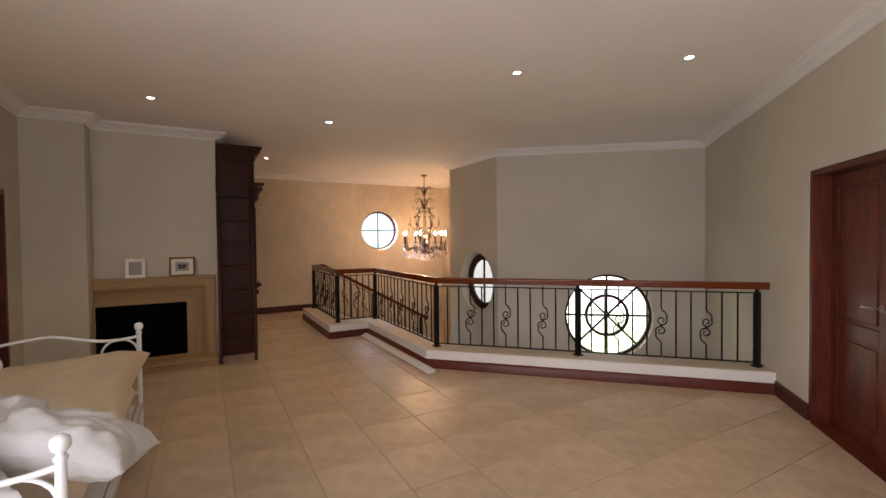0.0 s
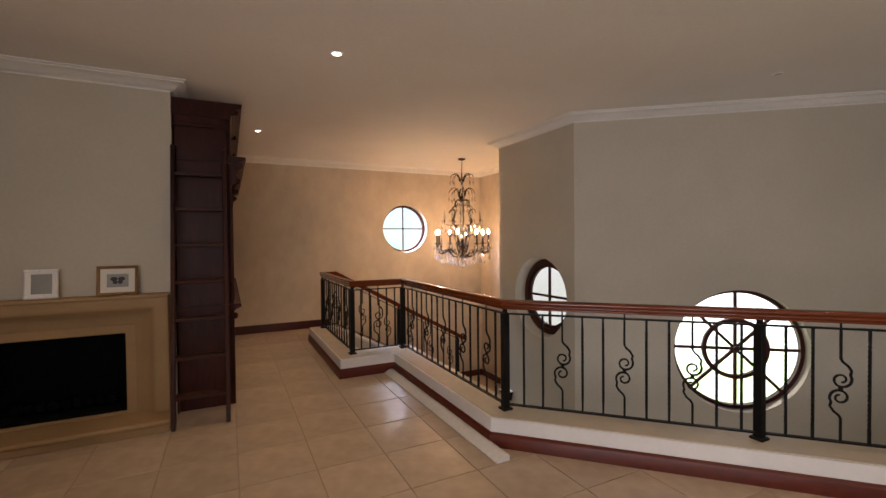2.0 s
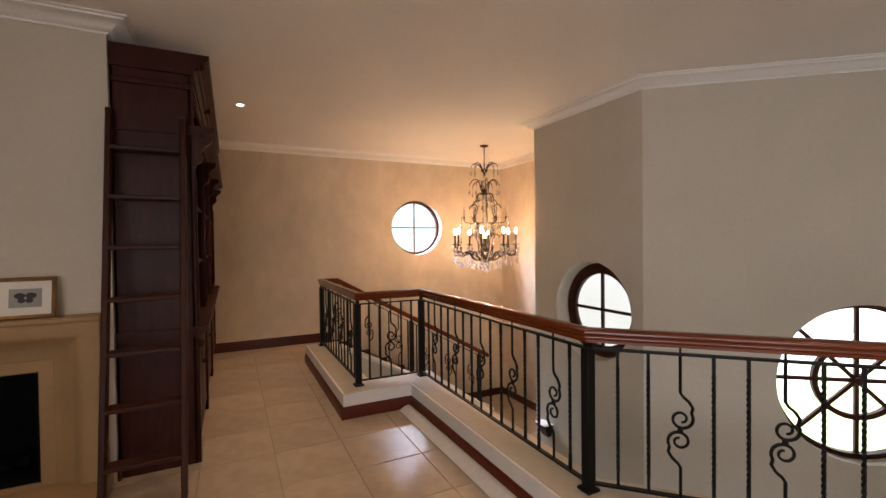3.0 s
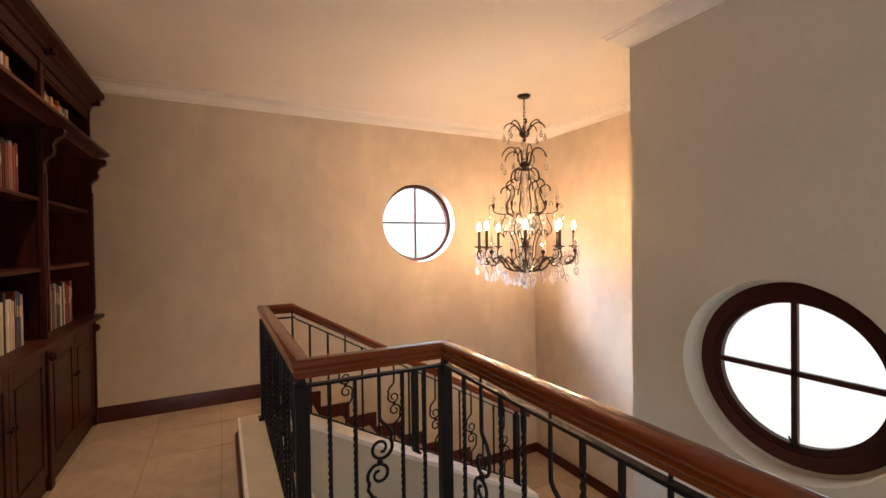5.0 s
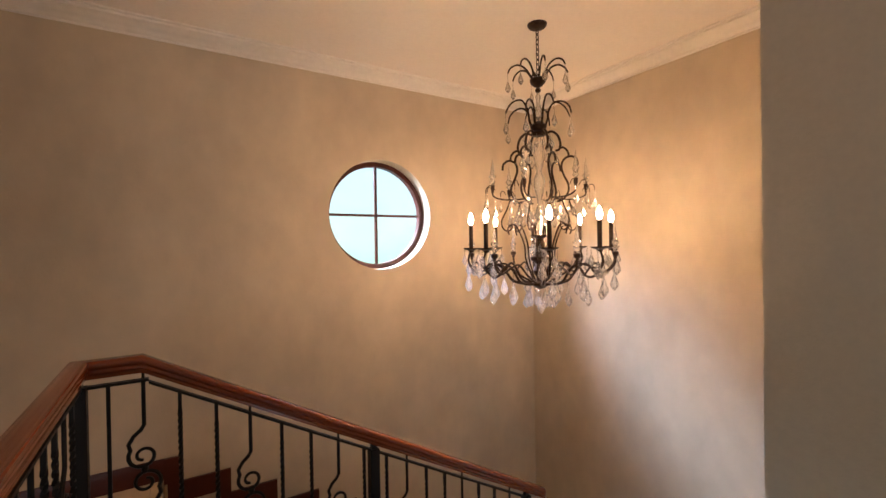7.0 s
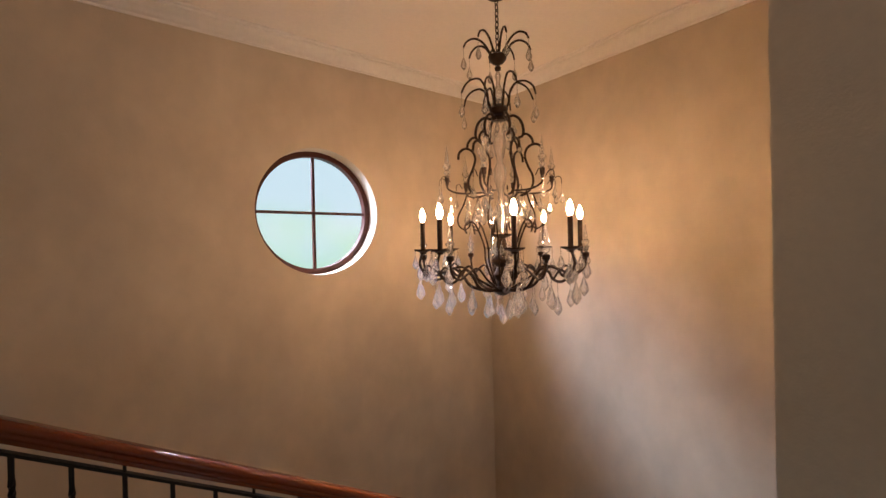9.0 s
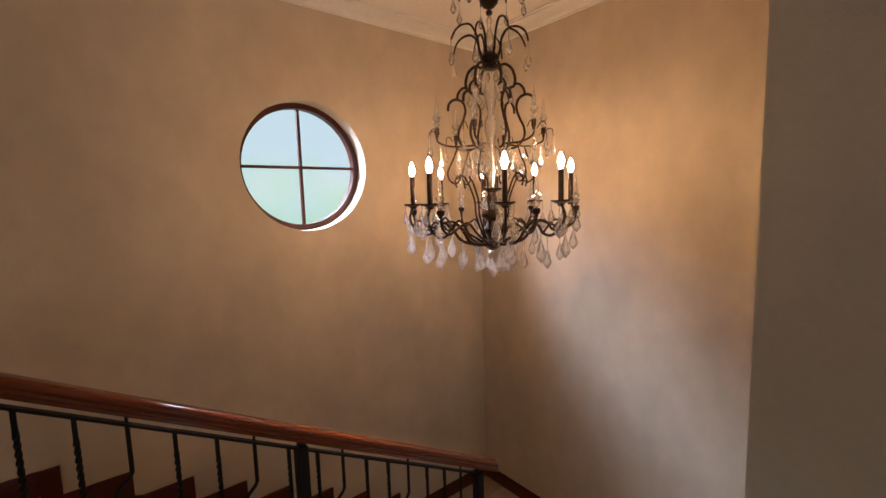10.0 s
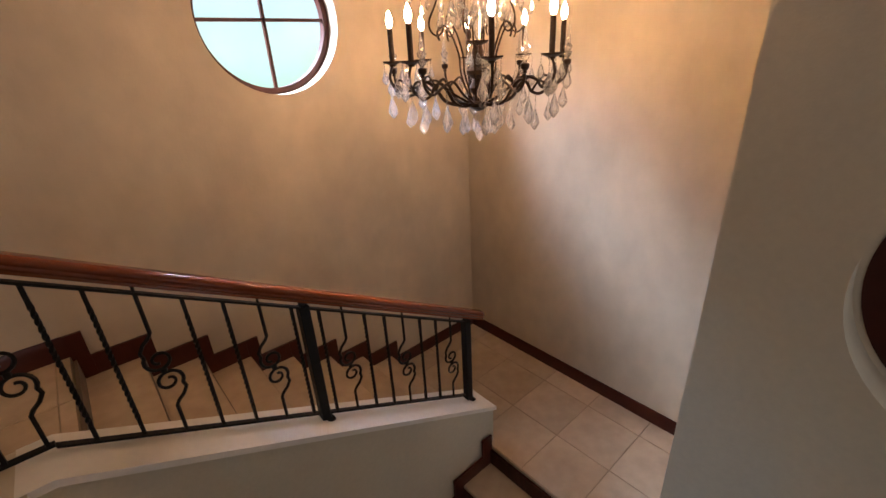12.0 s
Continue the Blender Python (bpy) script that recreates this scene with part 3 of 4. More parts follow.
# ---- THINGS ----
# fireplace
def fireplace():
    fp = thing("fireplace", "sandstone fireplace surround with black firebox against the wall", "fireplace")
    m = Matrix(((1, 0, 0, 0), (0, 0, -1, 6.55), (0, 1, 0, 0), (0, 0, 0, 1)))
    x0, x1, z0, z1 = -1.05, -0.10, 0.125, 0.80
    s = Shape().sweep([(x1, 0.10, 0), (x1, z1, 0), (x0, z1, 0), (x0, 0.10, 0)],
                      [(0, -0.002), (0, 0.06), (0.006, 0.065), (0.075, 0.066), (0.079, 0.074), (0.10, 0.078), (0.125, 0.086), (0.15, 0.098), (0.175, 0.114), (0.195, 0.132), (0.21, 0.15),
                       (0.225, 0.16), (0.24, 0.165), (0.32, 0.168), (0.327, 0.163), (0.33, 0.15), (0.33, -0.002)])
    s.v = [m @ v for v in s.v]
    part("surround", s, SANDSTONE, fp, "moulded sandstone surround")
    part("mantel_shelf", Shape().chamfered((-1.39, 6.37, 1.105), (0.236, 6.548, 1.135), 0.008), SANDSTONE, fp)
    part("lower_fascia", Shape().chamfered((x0 - 0.01, 6.47, 0.10), (x1 + 0.01, 6.549, z0), 0.004), SANDSTONE, fp)
    part("hearth", Shape().chamfered((-1.4, 6.13, 0.06), (0.255, 6.549, 0.102), 0.014).chamfered((-1.4, 6.15, 0.0), (0.25, 6.549, 0.062), 0.006), SANDSTONE, fp, "sandstone hearth slab")
    a, b = (x0 + 0.001, 6.49, z0 - 0.02), (x1 - 0.001, 6.93, z1 + 0.02)
    for x in (a[0], b[0] - 0.012):
        part("firebox_side", Shape().chamfered((x, a[1], a[2]), (x + 0.012, b[1], b[2]), 0.003), SOOT, fp, "black steel firebox side")
    part("firebox_top", Shape().chamfered((a[0] + 0.013, a[1], b[2] - 0.03), (b[0] - 0.013, b[1], b[2]), 0.003), SOOT, fp)
    part("firebox_base", Shape().chamfered((a[0] + 0.013, a[1], a[2]), (b[0] - 0.013, b[1], a[2] + 0.03), 0.003), SOOT, fp)
    part("firebox_back", Shape().chamfered((a[0] + 0.013, b[1] - 0.02, a[2] + 0.031), (b[0] - 0.013, b[1], b[2] - 0.031), 0.003), SOOT, fp)
    for k in range(9):
        r = 0.035 + 0.012 * random.random()
        part("coal", Shape().lathe([(0, -r), (r * 0.8, -r * 0.6), (r, 0), (r * 0.75, r * 0.65), (0, r)], 7, Matrix.Translation((-0.9 + 0.082 * k, 6.68 + 0.04 * random.random(), z0 + 0.02 + r))), SOOT, fp)


fireplace()


def picture_frame(x, y, z, w, h, bar, mat, inner, label, ornate=False):
    lean = 7
    pf = thing("picture_frame", label, "picture frame", pose(x, y, z, -lean, 0, 0), group="frames on the mantel")
    s = Shape()
    m = Matrix(((1, 0, 0, 0), (0, 0, -1, 0), (0, 1, 0, 0), (0, 0, 0, 1)))
    s.sweep([(-w / 2, 0, 0), (w / 2, 0, 0), (w / 2, h, 0), (-w / 2, h, 0)],
            [(0, 0), (0, 0.014), (-0.25 * bar, 0.02), (-0.5 * bar, 0.015), (-0.8 * bar, 0.012), (-bar, 0.006), (-bar, 0)], closed=True)
    s.v = [m @ v for v in s.v]
    if ornate:
        for cx in (-1, 1):
            for cz in (0, h):
                s.lathe([(0, -0.014), (0.016, -0.01), (0.02, 0), (0.016, 0.01), (0, 0.014)], 10, Matrix.Translation((cx * (w / 2 - 0.012), -0.008, cz + (0.014 if cz == 0 else -0.014))))
        for cz in (0, h):
            s.lathe([(0, -0.012), (0.014, -0.008), (0.018, 0), (0.014, 0.008), (0, 0.012)], 10, Matrix.Translation((0, -0.008, cz + (0.012 if cz == 0 else -0.012))))
    part("frame", s, mat, pf)
    part("backing", Shape().box((-w / 2 + bar * 0.6, -0.004, bar * 0.6), (w / 2 - bar * 0.6, 0.006, h - bar * 0.6)), inner[0], pf)
    if len(inner) > 1:
        q = bar + 0.045
        part("mount", Shape().box((-w / 2 + q, -0.0055, q), (w / 2 - q, -0.0042, h - q)), inner[1], pf)
        wing = Shape()
        for sx in (-1, 1):
            for (cx, cz, rx, rz) in ((0.026, 0.014, 0.026, 0.018), (0.018, -0.014, 0.018, 0.016)):
                wing.add([(sx * (cx + rx * math.cos(a)), -0.0075, h / 2 + cz + rz * math.sin(a)) for a in [2 * math.pi * k / 14 for k in range(14)]] +
                         [(sx * (cx + rx * math.cos(a)), -0.0058, h / 2 + cz + rz * math.sin(a)) for a in [2 * math.pi * k / 14 for k in range(14)]],
                         [tuple(range(14)), tuple(range(14, 28))[::-1]] + [(k, (k + 1) % 14, 14 + (k + 1) % 14, 14 + k) for k in range(14)])
        part("motif", wing, inner[2], pf, "dark two-lobed motif")
    part("easel_leg", Shape().box((-0.02, 0.004, 0.0), (0.02, 0.012, h * 0.6), pose(0, 0, 0, 0, 0, 0)), inner[0], pf)
    return pf


GOLD = material("gilt_wood", (0.25, 0.13, 0.045), 0.4, metal=0.3, grain=(40, 0.25), spot=(8, 0.2))
CARD = material("card", (0.72, 0.68, 0.6), 0.8, grain=(50, 0.03))
GREYCARD = material("grey_card", (0.3, 0.3, 0.28), 0.7, grain=(50, 0.05))
INK = material("dark_print", (0.03, 0.025, 0.025), 0.6, grain=(60, 0.4))
picture_frame(-0.64, 6.455, 1.136, 0.212, 0.24, 0.04, WHITE, (GREYCARD,), "white ornate empty picture frame on the mantel", True)
picture_frame(-0.14, 6.455, 1.136, 0.29, 0.25, 0.024, GOLD, (CARD, GREYCARD, INK), "gilt brown picture frame with white mount on the mantel")


# bookcase
def bookcase():
    bc = thing("bookcase", "tall dark-stained wooden library bookcase along the wall", "bookcase")
    xb, xf, y0, y1 = 0.272, 0.735, 6.585, 10.045
    bays = 3
    bw = (y1 - y0) / bays
    part("back", Shape().box((xb, y0, 0.05), (xb + 0.015, y1, 2.85)), DARKWOOD, bc)
    s = Shape().chamfered((xb, y0, 0.0), (xf, y0 + 0.035, 2.8), 0.003)
    s.chamfered((xb + 0.002, y0 - 0.016, 2.66), (xf - 0.002, y0 + 0.01, 2.70), 0.006)
    part("side_panel", s, DARKWOOD, bc)
    part("side_panel", Shape().chamfered((xb, y1 - 0.035, 0.0), (xf, y1, 2.8), 0.003), DARKWOOD, bc)
    part("kick_board", Shape().chamfered((xf - 0.03, y0 + 0.035, 0.0), (xf - 0.008, y1 - 0.035, 0.1), 0.003), DARKWOOD, bc)
    for k in range(bays + 1):
        y = y0 + bw * k
        a, b = max(y0, y - 0.035), min(y1, y + 0.035)
        c = (a + b) / 2
        part("base_pilaster", Shape().chamfered((xf - 0.02, a, 0.0), (xf + 0.022, b, 0.914), 0.006), DARKWOOD, bc)
        part("pilaster", Shape().chamfered((xf - 0.02, a, 0.98), (xf + 0.018, b, 2.344), 0.006).chamfered((xf + 0.015, c - 0.018, 1.02), (xf + 0.026, c + 0.018, 2.05), 0.006), DARKWOOD, bc)
        part("upper_pilaster", Shape().chamfered((xf - 0.02, a, 2.41), (xf + 0.016, b, 2.764), 0.005), DARKWOOD, bc)
        # scrolled corbel under the upper ledge
        pr = [(0, 0), (0.105, 0), (0.115, -0.02), (0.105, -0.05), (0.07, -0.075), (0.05, -0.11), (0.058, -0.15), (0.045, -0.185), (0.02, -0.2), (0, -0.24)]
        n = len(pr)
        s = Shape().add([(xf + 0.012 + q, yy, 2.345 + z) for yy in (c - 0.028, c + 0.028) for q, z in pr], [tuple(range(n)), tuple(range(n, 2 * n))[::-1]] + [(i, (i + 1) % n, n + (i + 1) % n, n + i) for i in range(n)])
        for yy in (c - 0.03, c + 0.03):
            s.lathe([(0, -0.004), (0.024, -0.004), (0.026, 0), (0.024, 0.004), (0, 0.004)], 12, Matrix.Translation((xf + 0.085, yy, 2.31)) @ Matrix.Rotation(math.pi / 2, 4, 'X'))
        part("corbel", s, DARKWOOD, bc, "carved scroll corbel")
        # small turned knob blocks below the cornice and ledge
        part("boss", Shape().lathe([(0, 0), (0.03, 0), (0.034, 0.015), (0.024, 0.03), (0.03, 0.045), (0.02, 0.06), (0, 0.066)], 12, Matrix.Translation((xf + 0.03, c, 2.84)) @ Matrix.Rotation(math.pi / 2, 4, 'Y')), DARKWOOD, bc, "turned boss")
        part("boss", Shape().lathe([(0, 0), (0.03, 0), (0.034, 0.012), (0.026, 0.024), (0.018, 0.032), (0, 0.036)], 12, Matrix.Translation((xf + 0.02, c, 0.86)) @ Matrix.Rotation(math.pi / 2, 4, 'Y')), DARKWOOD, bc, "turned boss")
        if 0 < k < bays:
            part("divider", Shape().box((xb + 0.015, y - 0.012, 0.9), (xf - 0.02, y + 0.012, 2.76)), DARKWOOD, bc)
    led = [(0, 0), (0.03, 0.0), (0.04, 0.015), (0.06, 0.02), (0.085, 0.035), (0.085, 0.055), (0.08, 0.065), (xb - xf, 0.065), (xb - xf, 0)]
    part("ledge", Shape().sweep([(xf, y1, 0.915), (xf, y0 - 0.014, 0.915)], [(-a, b) for a, b in led]), DARKWOOD, bc, "moulded waist ledge")
    part("upper_ledge", Shape().sweep([(xf, y1, 2.345), (xf, y0 - 0.014, 2.345)], [(-a * 1.75 if a > 0 else -a, b) for a, b in led]), DARKWOOD, bc, "deep moulded upper ledge")
    cor = [(xb - xf, 0), (0.02, 0), (0.022, 0.02), (0.032, 0.035), (0.034, 0.06), (0.055, 0.07), (0.06, 0.088), (0.10, 0.108), (0.118, 0.115), (0.122, 0.15), (xb - xf, 0.15)]
    part("cornice", Shape().sweep([(xf, y1, 2.765), (xf, y0 - 0.02, 2.765)], [(-a, b) for a, b in cor]), DARKWOOD, bc, "moulded cornice")
    for k in range(bays):
        a, b = y0 + bw * k + 0.036, y0 + bw * (k + 1) - 0.036
        for z in (1.44, 1.89):
            part("shelf", Shape().chamfered((xb + 0.016, a - 0.02, z - 0.025), (xf - 0.005, b + 0.02, z), 0.003), DARKWOOD, bc)
        part("base_board", Shape().box((xb + 0.016, a - 0.02, 0.1), (xf - 0.03, b + 0.02, 0.12)), DARKWOOD, bc)
        part("frieze", Shape().chamfered((xf - 0.02, a - 0.001, 2.685), (xf + 0.004, b + 0.001, 2.764), 0.003).chamfered((xf + 0.002, a + 0.03, 2.70), (xf + 0.012, b - 0.03, 2.745), 0.006), DARKWOOD, bc, "panelled frieze board")
        w = (b - a) / 2
        for j in range(2):
            c0, c1 = a + w * j + 0.003, a + w * (j + 1) - 0.003
            d = part("door", Shape().chamfered((xf - 0.014, c0 + 0.001, 0.111), (xf - 0.004, c1 - 0.001, 0.899), 0.002), DARKWOOD, bc, "panelled cupboard door")
            for e0, e1 in ((c0, c0 + 0.06), (c1 - 0.06, c1)):
                part("stile", Shape().chamfered((xf - 0.003, e0, 0.11), (xf + 0.006, e1, 0.9), 0.003), DARKWOOD, d)
            for z0, z1 in ((0.11, 0.19), (0.82, 0.9)):
                part("rail", Shape().chamfered((xf - 0.003, c0 + 0.06, z0), (xf + 0.006, c1 - 0.06, z1), 0.003), DARKWOOD, d)
            part("raised_panel", Shape().chamfered((xf - 0.003, c0 + 0.085, 0.22), (xf + 0.005, c1 - 0.085, 0.79), 0.007), DARKWOOD, d)
            part("knob", Shape().lathe([(0, 0), (0.006, 0), (0.006, 0.012), (0.014, 0.018), (0.014, 0.026), (0, 0.03)], 12, Matrix.Translation((xf + 0.005, c1 - 0.03 if j == 0 else c0 + 0.03, 0.6)) @ Matrix.Rotation(math.pi / 2, 4, 'Y')), BRONZE, d, "small bronze knob")


bookcase()
BOOK_COLOURS = {"cream": (0.5, 0.43, 0.32), "white": (0.62, 0.6, 0.55), "dark red": (0.16, 0.02, 0.02), "bright red": (0.34, 0.035, 0.02), "dark brown": (0.05, 0.028, 0.018), "black": (0.015, 0.015, 0.016),
                "navy blue": (0.02, 0.035, 0.1), "grey": (0.2, 0.2, 0.2), "orange": (0.42, 0.14, 0.03), "dark green": (0.02, 0.05, 0.03)}
BOOK_MATS = {k: material("book_" + k.replace(" ", "_"), c, 0.5, grain=(20, 0.12), piece=0.2) for k, c in BOOK_COLOURS.items()}
PAPER = material("book_pages", (0.6, 0.54, 0.42), 0.8, grain=(80, 0.1))
BARS = material("spine_print", (0.55, 0.45, 0.25), 0.5)


def book(y, z, w, h, depth, colour, lean=0.0):
    bk = thing("book", colour + " book standing on a dark bookcase shelf", "book", pose(0.675, y, z, lean, 0, 0), group="books in the bookcase")
    s = Shape().box((-depth, 0, 0), (0, 0.003, h)).box((-depth, w - 0.003, 0), (0, w, h))
    s.add([(0, 0, 0), (0.006, w * 0.25, 0), (0.006, w * 0.75, 0), (0, w, 0), (-0.003, w, 0), (-0.003, 0, 0), (0, 0, h), (0.006, w * 0.25, h), (0.006, w * 0.75, h), (0, w, h), (-0.003, w, h), (-0.003, 0, h)],
          [(0, 1, 7, 6), (1, 2, 8, 7), (2, 3, 9, 8), (3, 4, 10, 9), (4, 5, 11, 10), (5, 0, 6, 11), (0, 5, 4, 3, 2, 1), (6, 7, 8, 9, 10, 11)])
    part("cover", s, BOOK_MATS[colour], bk)
    part("pages", Shape().box((-depth + 0.004, 0.0032, 0.004), (-0.0035, w - 0.0032, h - 0.005)), PAPER, bk)
    if random.random() < 0.6:
        part("spine_print", Shape().box((0.0052, w * 0.3, h * 0.55), (0.0068, w * 0.7, h * (0.7 + 0.15 * random.random()))), BARS, bk, "plain bars of spine print")


def shelf_books(y0, y1, z, palette, tall, fill=1.0):
    y = y0
    lim = y0 + (y1 - y0) * fill
    while True:
        w = random.uniform(0.018, 0.048)
        if y + w > lim:
            break
        book(y, z + 0.001, w, random.uniform(tall - 0.07, tall), random.uniform(0.14, 0.21), random.choice(palette))
        y += w + 0.0015


BW = (10.045 - 6.585) / 3
for k in range(3):
    a, b = 6.585 + BW * k + 0.05, 6.585 + BW * (k + 1) - 0.05
    shelf_books(a, b, 2.41, ["cream", "white", "orange", "cream", "bright red", "grey"], 0.27, (0.6, 0.85, 0.75)[k])
    if k < 2:
        shelf_books(a, b, 1.89, ["bright red", "dark red", "navy blue", "black", "white", "grey", "dark red"], 0.32, (0.7, 0.9)[k])
    if k < 2:
        shelf_books(a, b, 1.44, ["black", "dark brown", "dark green"], 0.36, 0.5)
    shelf_books(a, b, 0.98, ["white", "grey", "black", "navy blue", "dark brown", "cream", "dark red"], 0.34, (0.6, 0.9, 0.75)[k])


# library ladder leaning on the bookcase end
def ladder():
    ld = thing("ladder", "dark wooden library ladder leaning on the bookcase end", "ladder")
    foot, top = Vector((0, 6.12, 0.0)), Vector((0, 6.535, 2.42))
    ang = math.degrees(math.atan2(top.y - foot.y, top.z))
    L = (top - foot).length
    for x in (0.262, 0.672):
        s = Shape().chamfered((x, -0.05, 0.0), (x + 0.035, 0.02, L), 0.006, Matrix.Translation(foot + Vector((0, 0, 0.012))) @ Matrix.Rotation(radians(-ang), 4, 'X'))
        tip = Matrix.Translation(foot + Vector((0, 0, 0.012))) @ Matrix.Rotation(radians(-ang), 4, 'X')
        s.lathe([(0, 0), (0.035, 0), (0.035, 0.035), (0, 0.035)], 20, tip @ Matrix.Translation((x, -0.015, L)) @ Matrix.Rotation(math.pi / 2, 4, 'Y'))
        part("stile", s, LADDERWOOD, ld)
    for z in (0.29, 0.61, 0.93, 1.25, 1.57, 1.89, 2.21):
        y = foot.y + (top.y - foot.y) * z / top.z
        part("step", Shape().chamfered((0.296, y - 0.085, z - 0.028), (0.674, y + 0.025, z), 0.005), LADDERWOOD, ld)


ladder()

# loose length of coving on the floor
s = Shape().sweep([(2.405, 6.80, 0.0), (2.43, 4.44, 0.0)], [(0.055, 0.001), (0.058, 0.012), (0.04, 0.02), (0.02, 0.036), (-0.012, 0.046), (-0.03, 0.05), (-0.05, 0.044), (-0.056, 0.03), (-0.054, 0.001)])
tagged(part("loose_coving", s, material("wrapped_coving", (0.74, 0.71, 0.66), 0.25, grain=(25, 0.05), bump=0.1, bump_scale=40)), "loose white length of moulded coving lying on the floor", "coving")

WRAP = material("torn_wrapping", (0.5, 0.46, 0.42), 0.2, grain=(20, 0.1))
for ya, yb, w in ((6.62, 6.38, 0.022), (6.2, 5.86, 0.016), (5.84, 5.74, 0.02)):
    pts = []
    for k in range(9):
        q = k / 8
        pts.append((2.468 + 0.004 * math.sin(9 * q + ya), ya + (yb - ya) * q, 0.03 + 0.012 * math.sin(math.pi * q)))
    s = Shape()
    vs = [(x + o, y, z + dz) for x, y, z in pts for o, dz in ((0, 0), (w * 0.8, -0.024), (w * 0.8 + 0.002, -0.024), (0.002, 0.001))]
    s.add(vs, [(4 * i + j, 4 * i + (j + 1) % 4, 4 * i + 4 + (j + 1) % 4, 4 * i + 4 + j) for i in range(8) for j in range(4)])
    tagged(part("wrapping_strip", s, WRAP), "torn clear wrapping strip beside the loose coving", "plastic strip", group="torn wrapping strips")


# panelled double door
def panel_door(name, m, w, h, leaves, label, handle=True):
    """Local x along the opening, y into the wall, z up."""
    dr = thing(name, label, "door", m, kind="structure")
    for nm, lo, hi in (("jamb", (0.001, 0.004, 0), (0.05, 0.21, h)), ("jamb", (w - 0.05, 0.004, 0), (w - 0.001, 0.21, h)), ("head", (0.05, 0.004, h - 0.05), (w - 0.05, 0.21, h - 0.001)),
                       ("door_stop", (0.05, 0.182, 0), (0.065, 0.208, h - 0.05)), ("door_stop", (w - 0.065, 0.182, 0), (w - 0.05, 0.208, h - 0.05))):
        part(nm, Shape().chamfered(lo, hi, 0.006), DOORWOOD, dr)
    part("threshold", Shape().box((0.05, -0.012, -0.02), (w - 0.05, 0.2, 0.005)), DOORWOOD, dr)
    lw = (w - 0.1) / leaves
    for k in range(leaves):
        a, b = 0.05 + lw * k + 0.002, 0.05 + lw * (k + 1) - 0.002
        y0, y1 = 0.135, 0.18
        s = Shape()
        st = 0.09
        s.chamfered((a, y0, 0.006), (a + st, y1, h - 0.052), 0.003).chamfered((b - st, y0, 0.006), (b, y1, h - 0.052), 0.003)
        for z0, z1 in ((0.006, 0.15), (0.78, 0.895), (h - 0.16, h - 0.052)):
            s.chamfered((a + st, y0, z0), (b - st, y1, z1), 0.003)
        leaf = part("leaf", s, DOORWOOD, dr)
        for z0, z1 in ((0.15, 0.78), (0.895, h - 0.16)):
            part("panel", Shape().chamfered((a + st - 0.002, y0 + 0.014, z0 - 0.002), (b - st + 0.002, y1 - 0.014, z1 + 0.002), 0.002).chamfered((a + st + 0.03, y0 + 0.004, z0 + 0.03), (b - st - 0.03, y1 - 0.02, z1 - 0.03), 0.012), DOORWOOD, leaf)
        if handle:
            hx, way = (b - 0.06, -1) if k == 0 else (a + 0.06, 1)
            part("rosette", Shape().lathe([(0, 0.0), (0.026, 0.0), (0.026, 0.006), (0.02, 0.009), (0, 0.009)], 18, Matrix.Translation((hx, y0, 1.06)) @ Matrix.Rotation(math.pi / 2, 4, 'X')), STEEL, leaf, "round steel rosette")
            part("lever", Shape().tube([(hx, y0, 1.06), (hx, y0 - 0.05, 1.06), (hx + way * 0.012, y0 - 0.056, 1.06), (hx + way * 0.12, y0 - 0.055, 1.055)], 0.009, 10), STEEL, leaf, "steel lever handle")
    return dr


panel_door("door_1", pose(*east(DOOR_S), 0) @ Matrix(((E_D.x, -E_D.y, 0, 0), (E_D.y, E_D.x, 0, 0), (0, 0, 1, 0), (0, 0, 0, 1))), DOOR_W, DOOR_H, 2, "closed dark red-brown panelled double door with steel levers")
panel_door("door_2", pose(-1.62, 4.6, 0, 0, 0, 90), 1.25, DOOR_H, 2, "closed red-brown wooden panelled door", False)


# recessed ceiling lights
LIT = glowing("downlight_lamp", (1.0, 0.9, 0.74), 14)
DULL = material("unlit_lamp", (0.5, 0.48, 0.45), 0.3)
for x, y, on in ((-0.33, 5.2, 24), (1.497, 5.31, 24), (2.56, 2.97, 24), (3.61, 2.07, 24), (1.09, 8.09, 44), (5.165, 4.07, 0)):
    dl = thing("downlight", "lit round recessed ceiling light" if on else "unlit round recessed ceiling light", "ceiling light", Matrix.Translation((x, y, CEIL_Z)), group="recessed ceiling lights")
    part("trim_ring", Shape().lathe([(0.032, -0.004), (0.034, -0.007), (0.044, -0.006), (0.048, -0.0005), (0.032, -0.0005), (0.032, -0.004)], 28, caps=False), WHITE, dl)
    part("lamp", Shape().lathe([(0, -0.0035), (0.0318, -0.0035), (0.0318, -0.001), (0, -0.001)], 24), LIT if on else DULL, dl)
    if on:
        lamp("downlight_beam", 'SPOT', look((x, y, CEIL_Z - 0.02), (x, y + 0.001, 0)), on, (1.0, 0.74, 0.46), spot=95, blend=0.8, radius=0.03)


